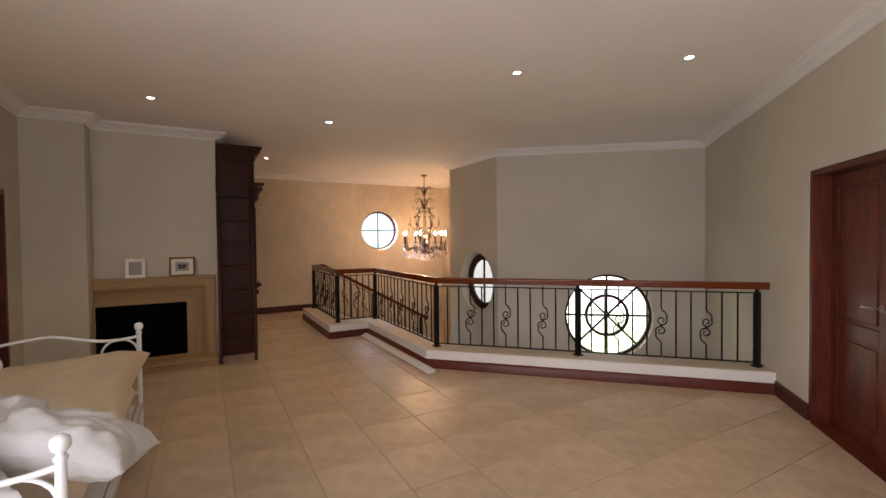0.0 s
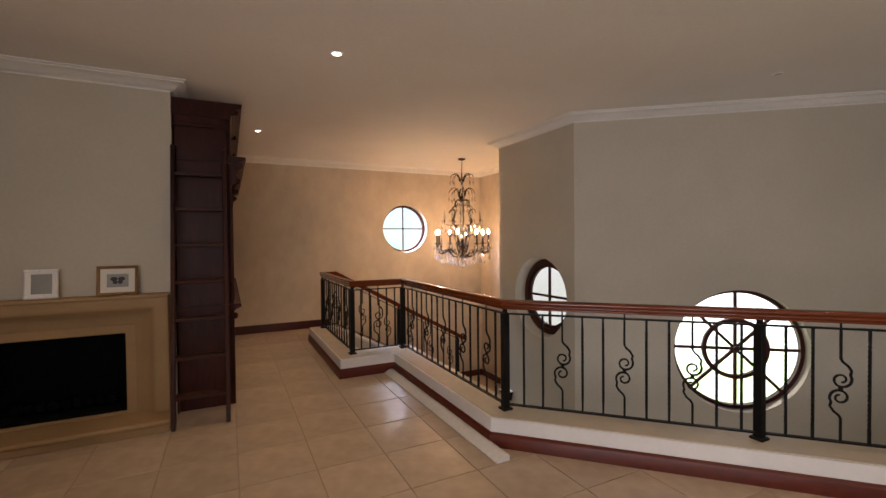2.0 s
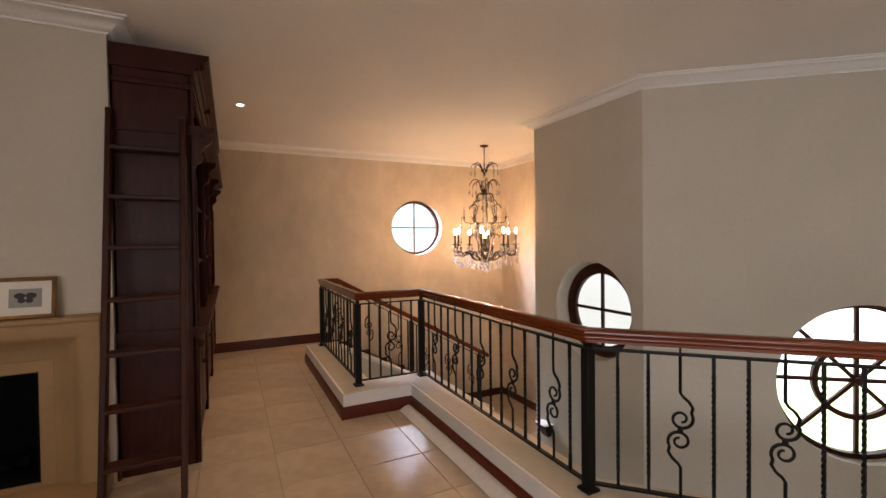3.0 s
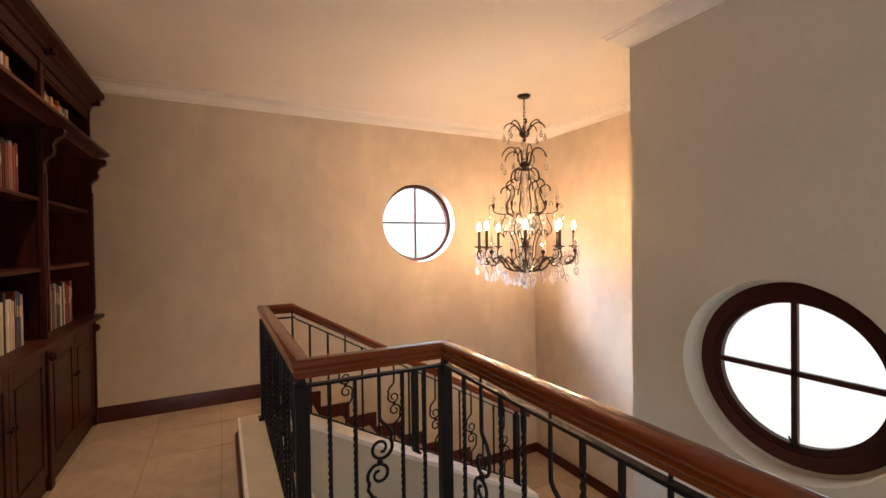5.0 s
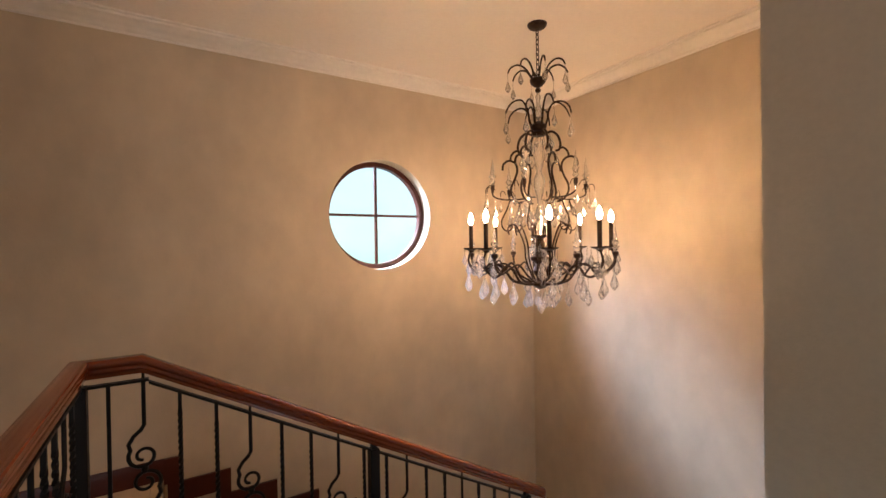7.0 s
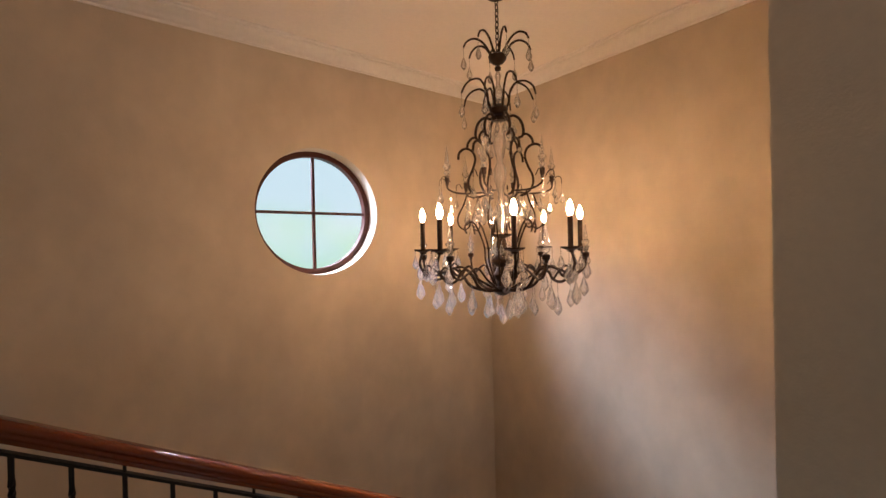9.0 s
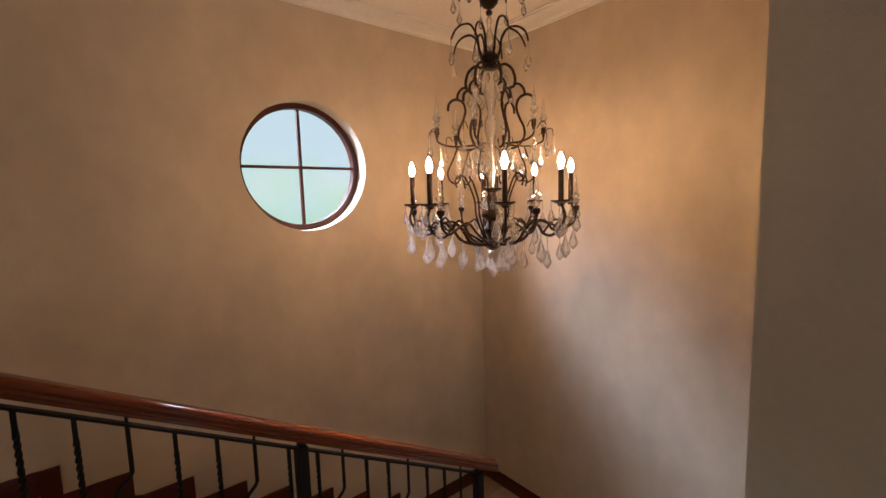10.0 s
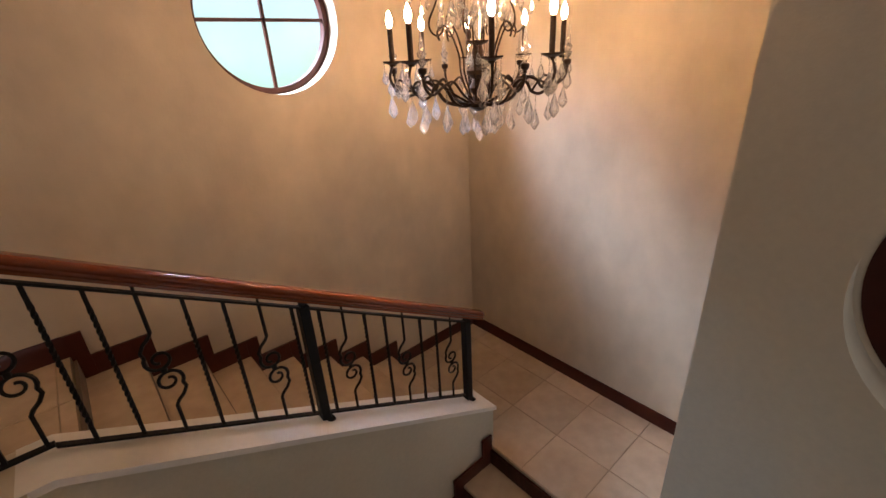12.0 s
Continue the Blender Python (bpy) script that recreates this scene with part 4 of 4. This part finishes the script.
# small wedge-shaped wall light low on the window wall
wl = thing("wall_light", "small dark wedge-shaped wall light with pale top", "wall light", Matrix.Translation((4.39, 7.16, -0.70)))
part("shade", Shape().add([(-0.001, -0.09, 0.06), (-0.001, 0.09, 0.06), (-0.001, 0.05, -0.09), (-0.001, -0.05, -0.09), (-0.13, -0.09, 0.06), (-0.13, 0.09, 0.06), (-0.05, 0.05, -0.09), (-0.05, -0.05, -0.09)],
                          [(0, 1, 2, 3), (7, 6, 5, 4), (0, 4, 5, 1), (1, 5, 6, 2), (2, 6, 7, 3), (3, 7, 4, 0)]), BRONZE, wl)
part("diffuser", Shape().chamfered((-0.132, -0.092, 0.061), (-0.001, 0.092, 0.072), 0.003), WHITE, wl, "pale top diffuser")

# metal bed with loose bedding
BEDMETAL = material("white_enamel", (0.75, 0.76, 0.76), 0.25, grain=(30, 0.03), coat=0.3)
SHEET = material("cream_bedspread", (0.62, 0.50, 0.34), 0.9, grain=(60, 0.05), spot=(4, 0.06), bump=0.3, bump_scale=14)
PILLOW = material("cream_cotton", (0.74, 0.66, 0.56), 0.9, grain=(80, 0.03), spot=(5, 0.05), bump=0.35, bump_scale=12)
WHITECLOTH = material("white_satin_cotton", (0.54, 0.53, 0.52), 0.6, grain=(70, 0.03), spot=(6, 0.05), bump=0.4, bump_scale=10)


def bed():
    bd = thing("bed", "white metal day bed with knobbed posts and piled bedding", "bed",
               Matrix.Translation((-0.335, 3.95, 0)) @ Matrix.Rotation(radians(1.0), 4, 'Z') @ Matrix.Translation((0.335, -3.95, 0)))
    for y in (1.72, 3.95):
        for x in (-0.335, -1.335):
            s = Shape().tube([(x, y, 0), (x, y, 0.885)], 0.0165, 12)
            s.lathe([(0.0165, 0.93), (0.021, 0.937), (0.021, 0.945), (0.014, 0.952), (0.014, 0.958), (0.026, 0.97), (0.03, 0.988), (0.026, 1.006), (0.014, 1.016), (0, 1.019)], 16, Matrix.Translation((x, y, -0.055)))
            part("post", s, BEDMETAL, bd)
        top = [(-0.335 - q, y, 0.86 - 0.035 * math.sin(math.pi * min(1, q / 0.5)) + 0.05 * math.sin(math.pi * q) ** 2) for q in [i / 24 for i in range(25)]]
        part("top_rail", Shape().tube(top, 0.011, 8), BEDMETAL, bd)
        part("cross_rail", Shape().tube([(-0.335, y, 0.42), (-1.335, y, 0.42)], 0.011, 8), BEDMETAL, bd)
        for cx in (-0.455, -1.215):
            part("ring", Shape().tube([(cx + 0.11 * math.cos(a), y, 0.745 + 0.10 * math.sin(a)) for a in [2 * math.pi * i / 24 for i in range(25)]], 0.008, 8, ends=False), BEDMETAL, bd)
    for x in (-0.335, -1.335):
        part("side_rail", Shape().chamfered((x - 0.015, 1.73, 0.30), (x + 0.015, 3.94, 0.345), 0.003), BEDMETAL, bd)
    part("slat_base", Shape().box((-1.32, 1.75, 0.32), (-0.36, 3.92, 0.34)), BEDMETAL, bd)


bed()


def soft(name, centre, size, mat, label, category, power=0.5, wrinkle=0.02, turn=(0, 0, 0), seed=0, sag=0.0, res=28):
    """A cushion-like solid: two bulged sheets that meet in a thin seam, with creases."""
    w, d, h = size
    m = pose(*centre, *turn)
    vs, fs = [], []
    for side in (1, -1):
        for i in range(res + 1):
            for j in range(res + 1):
                u, v = i / res * 2 - 1, j / res * 2 - 1
                e = max(0.0, (1 - u ** 4) * (1 - v ** 4)) ** power
                pin = 1 - 0.07 * (1 - v * v) * abs(u) - 0.02
                pin2 = 1 - 0.07 * (1 - u * u) * abs(v) - 0.02
                n1 = noise.noise(Vector((u * 2.2 + seed, v * 2.2, side * 3.0)))
                n2 = noise.noise(Vector((u * 6 + seed, v * 5, side * 5.0)))
                p = Vector((w / 2 * u * pin, d / 2 * v * pin2, side * h / 2 * e + wrinkle * (n1 + 0.5 * n2) * (0.35 + e)))
                p.z -= sag * u * abs(u)
                vs.append(m @ p)
    n = (res + 1) ** 2
    at = lambda i, j: i * (res + 1) + j
    for i in range(res):
        for j in range(res):
            fs.append((at(i, j), at(i + 1, j), at(i + 1, j + 1), at(i, j + 1)))
            fs.append((n + at(i, j), n + at(i, j + 1), n + at(i + 1, j + 1), n + at(i + 1, j)))
    edge = [at(i, 0) for i in range(res)] + [at(res, j) for j in range(res)] + [at(i, res) for i in range(res, 0, -1)] + [at(0, j) for j in range(res, 0, -1)]
    for k, a in enumerate(edge):
        b = edge[(k + 1) % len(edge)]
        fs.append((a, b, n + b, n + a))
    return tagged(part(name, Shape().add(vs, fs, True), mat), label, category)


soft("mattress", (-0.835, 2.835, 0.46), (1.0, 2.17, 0.24), PILLOW, "cream mattress on the white metal bed", "mattress", 0.12, 0.004)
soft("cushion", (-0.745, 3.10, 0.695), (1.04, 1.40, 0.25), SHEET, "large plump beige linen cushion piled on the mattress", "cushion", 0.42, 0.018, (1.5, -4, 1), 3)
soft("pillow", (-0.375, 2.07, 0.815), (0.60, 0.37, 0.20), WHITECLOTH, "white cotton pillow lying over the bed edge", "pillow", 0.6, 0.025, (-8, 12, -16), 7, 0.03)
soft("pillow", (-0.80, 2.05, 0.87), (0.66, 0.5, 0.24), WHITECLOTH, "crumpled white satin pillow on the bedding", "pillow", 0.45, 0.045, (8, -6, -14), 11)
soft("pillow", (-0.66, 1.78, 0.74), (0.5, 0.3, 0.18), WHITECLOTH, "crumpled white satin pillow on the bedding", "pillow", 0.45, 0.045, (-14, 4, 20), 19)


# chandelier
CRYSTAL = bpy.data.materials.new("crystal")
CRYSTAL.use_nodes = True
cn = CRYSTAL.node_tree
c_clear, c_glass, c_body = cn.nodes.new("ShaderNodeBsdfTransparent"), cn.nodes.new("ShaderNodeBsdfGlass"), cn.nodes.new("ShaderNodeBsdfTranslucent")
c_mix, c_out = cn.nodes.new("ShaderNodeMixShader"), cn.nodes.new("ShaderNodeMixShader")
c_glass.inputs["IOR"].default_value, c_glass.inputs["Roughness"].default_value = 1.62, 0.02
c_body.inputs[0].default_value = (0.97, 0.97, 0.98, 1)
c_mix.inputs[0].default_value, c_out.inputs[0].default_value = 0.55, 0.13
cn.links.new(c_clear.outputs[0], c_mix.inputs[1])
cn.links.new(c_glass.outputs[0], c_mix.inputs[2])
cn.links.new(c_mix.outputs[0], c_out.inputs[1])
cn.links.new(c_body.outputs[0], c_out.inputs[2])
cn.links.new(c_out.outputs[0], cn.nodes["Material Output"].inputs[0])
BULB = glowing("candle_bulb", (1.0, 0.635, 0.325), 370)


def smooth_path(pts, per=6):
    pts = [Vector((*p, 0)) for p in pts]
    out = []
    for i in range(len(pts) - 1):
        p0, p1, p2, p3 = pts[max(i - 1, 0)], pts[i], pts[i + 1], pts[min(i + 2, len(pts) - 1)]
        for k in range(per):
            t = k / per
            out.append(0.5 * ((2 * p1) + (p2 - p0) * t + (2 * p0 - 5 * p1 + 4 * p2 - p3) * t * t + (3 * p1 - p0 - 3 * p2 + p3) * t ** 3))
    out.append(pts[-1])
    return [(p.x, p.y) for p in out]


def chandelier(cx, cy):
    ch = thing("chandelier", "large dark bronze chandelier with lit candle bulbs and crystal drops", "chandelier", Matrix.Translation((cx, cy, CEIL_Z)))
    Z = -CEIL_Z - 0.02
    part("canopy", Shape().lathe([(0.0, -0.03), (0.02, -0.03), (0.055, -0.022), (0.066, -0.008), (0.066, 0.0)], 28), BRONZE, ch, "round dark ceiling canopy")
    # chain
    z = -0.03
    k = 0
    while z > 2.70 + Z:
        c = z - 0.022
        pts = []
        for i in range(17):
            a = 2 * math.pi * i / 16
            x, w = 0.011 * math.cos(a), 0.022 * math.sin(a)
            pts.append((x, 0, c + w) if k % 2 else (0, x, c + w))
        part("chain_link", Shape().tube(pts, 0.0032, 6, ends=False), BRONZE, ch)
        z -= 0.034
        k += 1
    part("upper_bowl", Shape().lathe([(0, 2.595), (0.016, 2.6), (0.02, 2.615), (0.01, 2.63), (0.03, 2.64), (0.05, 2.66), (0.056, 2.685), (0.05, 2.69), (0.0, 2.70)], 20, Matrix.Translation((0, 0, Z))), BRONZE, ch)
    part("middle_bowl", Shape().lathe([(0, 2.295), (0.04, 2.3), (0.05, 2.32), (0.036, 2.335), (0.05, 2.345), (0.058, 2.37), (0.04, 2.39), (0.02, 2.4), (0, 2.41)], 20, Matrix.Translation((0, 0, Z))), BRONZE, ch)
    part("column", Shape().lathe([(0, 1.255), (0.026, 1.262), (0.065, 1.285), (0.065, 1.3), (0.0286, 1.315), (0.026, 1.34), (0.0442, 1.36), (0.052, 1.385), (0.039, 1.41), (0.0312, 1.43), (0.065, 1.455), (0.0676, 1.475), (0.039, 1.495),
                                  (0.0338, 1.52), (0.0364, 1.565), (0.0312, 1.58), (0.026, 1.60), (0.065, 1.618), (0.0676, 1.624), (0, 1.626)], 20, Matrix.Translation((0, 0, Z))), BRONZE, ch, "turned dark bronze column")
    part("crystal_column", Shape().lathe([(0.008, 1.627), (0.02, 1.64), (0.026, 1.68), (0.045, 1.74), (0.03, 1.79), (0.014, 1.83), (0.014, 1.86), (0.02, 1.88), (0.04, 1.96), (0.04, 2.01), (0.02, 2.05), (0.018, 2.06), (0.03, 2.1), (0.042, 2.17), (0.03, 2.25), (0.012, 2.294)], 14, Matrix.Translation((0, 0, Z))), CRYSTAL, ch, "clear cut crystal column")
    part("crystal_stem", Shape().lathe([(0.008, 2.411), (0.03, 2.44), (0.034, 2.47), (0.014, 2.51), (0.012, 2.54), (0.02, 2.57), (0.008, 2.594)], 14, Matrix.Translation((0, 0, Z))), CRYSTAL, ch, "clear cut crystal stem")
    drop_small = Shape().lathe([(0, -0.105), (0.008, -0.099), (0.018, -0.084), (0.017, -0.072), (0.008, -0.048), (0.003, -0.036)], 6).lathe([(0, -0.034), (0.005, -0.029), (0, -0.024)], 6).lathe([(0, -0.022), (0.005, -0.017), (0, -0.012)], 6)
    drop_small.lathe([(0, -0.01), (0.004, -0.006), (0, -0.001)], 6)
    drop_small.flat = True
    drop_small = drop_small.mesh("crystal_drop")
    drop_long = Shape().lathe([(0, -0.19), (0.012, -0.178), (0.027, -0.156), (0.025, -0.138), (0.012, -0.102), (0.004, -0.076)], 6)
    for q in range(7):
        drop_long.lathe([(0, -0.074 + q * 0.0105), (0.005, -0.069 + q * 0.0105), (0, -0.064 + q * 0.0105)], 6)
    drop_long.flat = True
    drop_long = drop_long.mesh("long_crystal_drop")
    spike = Shape().lathe([(0.006, 0.0), (0.016, 0.01), (0.02, 0.022), (0.012, 0.034), (0.02, 0.048), (0.024, 0.06), (0.012, 0.074), (0.014, 0.085), (0.01, 0.11), (0.005, 0.15), (0, 0.185)], 8)
    spike.flat = True
    spike = spike.mesh("crystal_spike")

    def arm(name, pts, ang, r, per=5, r2=None):
        path = [(R * math.cos(ang), R * math.sin(ang), zz + Z) for R, zz in smooth_path(pts, per)]
        r, r2 = 0.98 * r, r2 and 0.98 * r2
        rr = r if r2 is None else [r + (r2 - r) * i / (len(path) - 1) for i in range(len(path))]
        return part(name, Shape().tube(path, rr, 6), BRONZE, ch)

    def hang(mesh, R, zz, ang, s=1.0):
        return part("crystal_drop", mesh, CRYSTAL, ch, m=Matrix.Translation((R * math.cos(ang), R * math.sin(ang), zz + Z)) @ Matrix.Rotation(ang * 3, 4, 'Z') @ Matrix.Scale(s, 4))

    for k in range(8):
        a = 2 * math.pi * (k + 0.3) / 8
        arm("crown_arm", [(0.03, 2.67), (0.05, 2.71), (0.09, 2.765), (0.14, 2.785), (0.185, 2.765), (0.205, 2.73)], a, 0.0078, r2=0.0055)
        hang(drop_long, 0.205, 2.728, a, 0.7)
        R, up = (0.235, 2.535) if k % 2 else (0.225, 2.51)
        arm("crown_arm", [(0.045, 2.36), (0.065, 2.41), (0.075, 2.47), (0.115, up), (0.17, up - 0.005), (0.21, up - 0.04), (R, up - 0.09)], a + 0.2, 0.0078, r2=0.0055)
        hang(drop_long, R, up - 0.092, a + 0.2, 0.75)
    for k in range(6):
        a = 2 * math.pi * (k + 0.15) / 6
        arm("cage_arm", [(0.045, 2.31), (0.085, 2.325), (0.125, 2.295), (0.142, 2.24), (0.135, 2.20), (0.11, 2.193)], a, 0.0085)
        arm("cage_arm", [(0.138, 2.21), (0.165, 2.208), (0.19, 2.18), (0.196, 2.145)], a, 0.0075)
        arm("cage_arm", [(0.252, 2.085), (0.245, 2.125), (0.21, 2.148), (0.165, 2.13), (0.148, 2.08), (0.165, 2.02), (0.19, 1.965), (0.19, 1.91), (0.155, 1.86), (0.115, 1.85)], a, 0.0085, r2=0.0075)
        arm("tier_arm", [(0.10, 1.875), (0.18, 1.868), (0.26, 1.872), (0.315, 1.895), (0.32, 1.93)], a + 0.35, 0.006)
        c, s_ = math.cos(a + 0.35) * 0.32, math.sin(a + 0.35) * 0.32
        part("finial_cup", Shape().lathe([(0, 1.915), (0.012, 1.92), (0.008, 1.93), (0.014, 1.94), (0.014, 1.965), (0.018, 1.97), (0, 1.972)], 10, Matrix.Translation((c, s_, Z))), BRONZE, ch)
        part("crystal_spike", spike, CRYSTAL, ch, m=Matrix.Translation((c, s_, Z + 1.972)))
        arm("tier_arm", [(0.20, 1.87), (0.225, 1.80), (0.26, 1.73), (0.255, 1.68), (0.22, 1.655), (0.19, 1.68), (0.195, 1.71)], a + 0.35, 0.0055)
        for off in (-0.13, 0.13):
            arm("hook", [(0.31, 1.93), (0.335, 1.96), (0.36, 1.955), (0.365, 1.92)], a + 0.35 + off, 0.003)
            hang(drop_long, 0.365, 1.918, a + 0.35 + off, 0.62)
        hang(drop_long, 0.30, 1.868, a + 0.35, 0.7)
        hang(drop_long, 0.13, 1.85, a, 0.75)
        hang(drop_small, 0.19, 1.87, a + 0.1, 1.0)
        hang(drop_small, 0.12, 2.19, a, 0.9)
        # lower spikes beside the candles
        g = radians(11 + 60 * k)
        arm("tier_arm", [(0.05, 1.30), (0.15, 1.36), (0.24, 1.43), (0.33, 1.41), (0.41, 1.38), (0.47, 1.42), (0.48, 1.49)], g, 0.0075)
        part("finial_cup", Shape().lathe([(0, 1.46), (0.012, 1.465), (0.009, 1.475), (0.02, 1.485), (0.022, 1.505), (0.016, 1.51), (0, 1.512)], 10, Matrix.Translation((0.48 * math.cos(g), 0.48 * math.sin(g), Z))), BRONZE, ch)
        part("crystal_spike", spike, CRYSTAL, ch, m=Matrix.Translation((0.48 * math.cos(g), 0.48 * math.sin(g), Z + 1.512)))
        arm("tier_arm", [(0.05, 1.32), (0.10, 1.46), (0.11, 1.56), (0.16, 1.68), (0.20, 1.70), (0.225, 1.67), (0.215, 1.63)], a + 0.45, 0.006)
    for k in range(8):
        a = 2 * math.pi * (k + 0.153) / 8 + radians({2: -6, 4: -6, 6: -4}.get(k, 0))
        arm("candle_arm", [(0.04, 1.295), (0.12, 1.295), (0.19, 1.32), (0.235, 1.38), (0.285, 1.425), (0.33, 1.41), (0.36, 1.37), (0.41, 1.36), (0.46, 1.395), (0.49, 1.45), (0.485, 1.49), (0.47, 1.525)], a, 0.0105, r2=0.0075)
        arm("curl", [(0.36, 1.37), (0.40, 1.42), (0.44, 1.445), (0.47, 1.42), (0.465, 1.39), (0.44, 1.385)], a, 0.0065)
        x, y = 0.47 * math.cos(a), 0.47 * math.sin(a)
        part("drip_tray", Shape().lathe([(0, 1.515), (0.015, 1.515), (0.02, 1.525), (0.052, 1.538), (0.054, 1.545), (0.02, 1.536), (0, 1.536)], 18, Matrix.Translation((x, y, Z))), BRONZE, ch)
        part("candle_tube", Shape().lathe([(0.0, 1.537), (0.0145, 1.537), (0.0145, 1.70), (0.012, 1.705), (0, 1.705)], 14, Matrix.Translation((x, y, Z))), BRONZE, ch, "dark candle sleeve")
        part("bulb", Shape().lathe([(0.007, 1.7055), (0.0105, 1.712), (0.0162, 1.727), (0.0172, 1.739), (0.0145, 1.756), (0.008, 1.774), (0.003, 1.785), (0, 1.788)], 12, Matrix.Translation((x, y, Z))), BULB, ch, "lit flame-shaped bulb")
        for q in range(4):
            b = a + 2 * math.pi * q / 4 + 0.4
            part("crystal_drop", drop_long if q % 2 else drop_small, CRYSTAL, ch, m=Matrix.Translation((x + 0.05 * math.cos(b), y + 0.05 * math.sin(b), Z + 1.538)) @ Matrix.Scale(1.0 if q % 2 else 1.1, 4))
        hang(drop_long, 0.49, 1.44, a + 0.02, 1.05)
        hang(drop_long, 0.40, 1.36, a - 0.05, 0.95)
        hang(drop_long, 0.31, 1.40, a + 0.2, 1.1)
        hang(drop_long, 0.20, 1.31, a + 0.3, 0.85)
    for k in range(9):
        b = 2 * math.pi * (k + 0.4) / 9
        hang(drop_long, 0.085, 1.865, b, 0.8)
        hang(drop_small, 0.14, 1.86, b + 0.3, 1.15)
        hang(drop_long, 0.055, 1.62, b + 0.15, 0.7)
    for k in range(12):
        b = 2 * math.pi * (k + 0.2) / 12
        hang(drop_small, 0.16 + 0.05 * (k % 2), 1.80, b, 1.2)
        hang(drop_small, 0.09, 2.30, b, 0.9)
    for k in range(5):
        hang(drop_long, 0.07, 1.275, 2 * math.pi * k / 5, 0.75)
    part("crystal_drop", drop_long, CRYSTAL, ch, m=Matrix.Translation((0, 0, Z + 1.256)) @ Matrix.Scale(0.9, 4))


chandelier(4.50, 8.75)

# ---- floor tiles ----
def clip_cell(poly, x0, x1, y0, y1):
    for axis, lim, keep in ((0, x0, 1), (0, x1, -1), (1, y0, 1), (1, y1, -1)):
        out = []
        for i, q in enumerate(poly):
            p = poly[i - 1]
            ip, iq = (p[axis] - lim) * keep >= 0, (q[axis] - lim) * keep >= 0
            if ip != iq:
                t = (lim - p[axis]) / (q[axis] - p[axis])
                out.append((p[0] + t * (q[0] - p[0]), p[1] + t * (q[1] - p[1])))
            if iq:
                out.append(q)
        poly = out
        if len(poly) < 3:
            return []
    return poly


def area(poly):
    return abs(sum(poly[i - 1][0] * q[1] - q[0] * poly[i - 1][1] for i, q in enumerate(poly))) / 2


def tile_shape(poly, z, s):
    """A tile with a narrow chamfer round its upper edge."""
    n, s.flat = len(poly), True
    cx, cy = sum(p[0] for p in poly) / n, sum(p[1] for p in poly) / n
    ins = [(x + (cx - x) * 0.008, y + (cy - y) * 0.008) for x, y in poly]
    return s.add([(x, y, z - 0.007) for x, y in poly] + [(x, y, z - 0.0015) for x, y in poly] + [(x, y, z) for x, y in ins],
                 [(i, (i + 1) % n, n + (i + 1) % n, n + i) for i in range(n)] + [(n + i, n + (i + 1) % n, 2 * n + (i + 1) % n, 2 * n + i) for i in range(n)] + [tuple(range(2 * n, 3 * n))])


def lay_tiles(region, z, ox, oy, step, step_y, parent, near, limit=300):
    cells, full, rest = [], None, Shape()
    xs, ys = [p[0] for p in region], [p[1] for p in region]
    for i in range(math.floor((min(xs) - ox) / step), math.ceil((max(xs) - ox) / step)):
        for j in range(math.floor((min(ys) - oy) / step_y), math.ceil((max(ys) - oy) / step_y)):
            x0, y0 = ox + i * step + 0.003, oy + j * step_y + 0.003
            poly = clip_cell(region, x0, x0 + step - 0.006, y0, y0 + step_y - 0.006)
            if len(poly) >= 3 and area(poly) > 0.004:
                cells.append((math.hypot(x0 - near[0], y0 - near[1]), x0, y0, poly))
    cells.sort(key=lambda c: c[0])
    for k, (q, x0, y0, poly) in enumerate(cells):
        if k >= limit:
            tile_shape(poly, z, rest)
        elif len(poly) == 4 and area(poly) > 0.999 * (step - 0.006) * (step_y - 0.006):
            if full is None:
                w, d = step - 0.006, step_y - 0.006
                full = tile_shape([(0, 0), (w, 0), (w, d), (0, d)], 0, Shape()).mesh("tile")
            part("tile", full, TILE, parent, m=Matrix.Translation((x0, y0, z)))
        else:
            part("tile", tile_shape(poly, z, Shape()), TILE, parent)
    if rest.v:
        tagged(part("far_tiles", rest, TILE_FAR, parent), kind="stuff")


lay_tiles(FLOOR, 0.0, 1.238, 5.975, 0.49, 0.512, floor, (1.6, 4.5))
lay_tiles([(4.53, 7.39), (5.68, 7.39), (5.68, 10.06), (4.51, 10.06), (4.51, 8.7), (4.53, 8.7)], LAND_Z, 4.99, 8.39, 0.47, 0.47, landing, (5, 8))
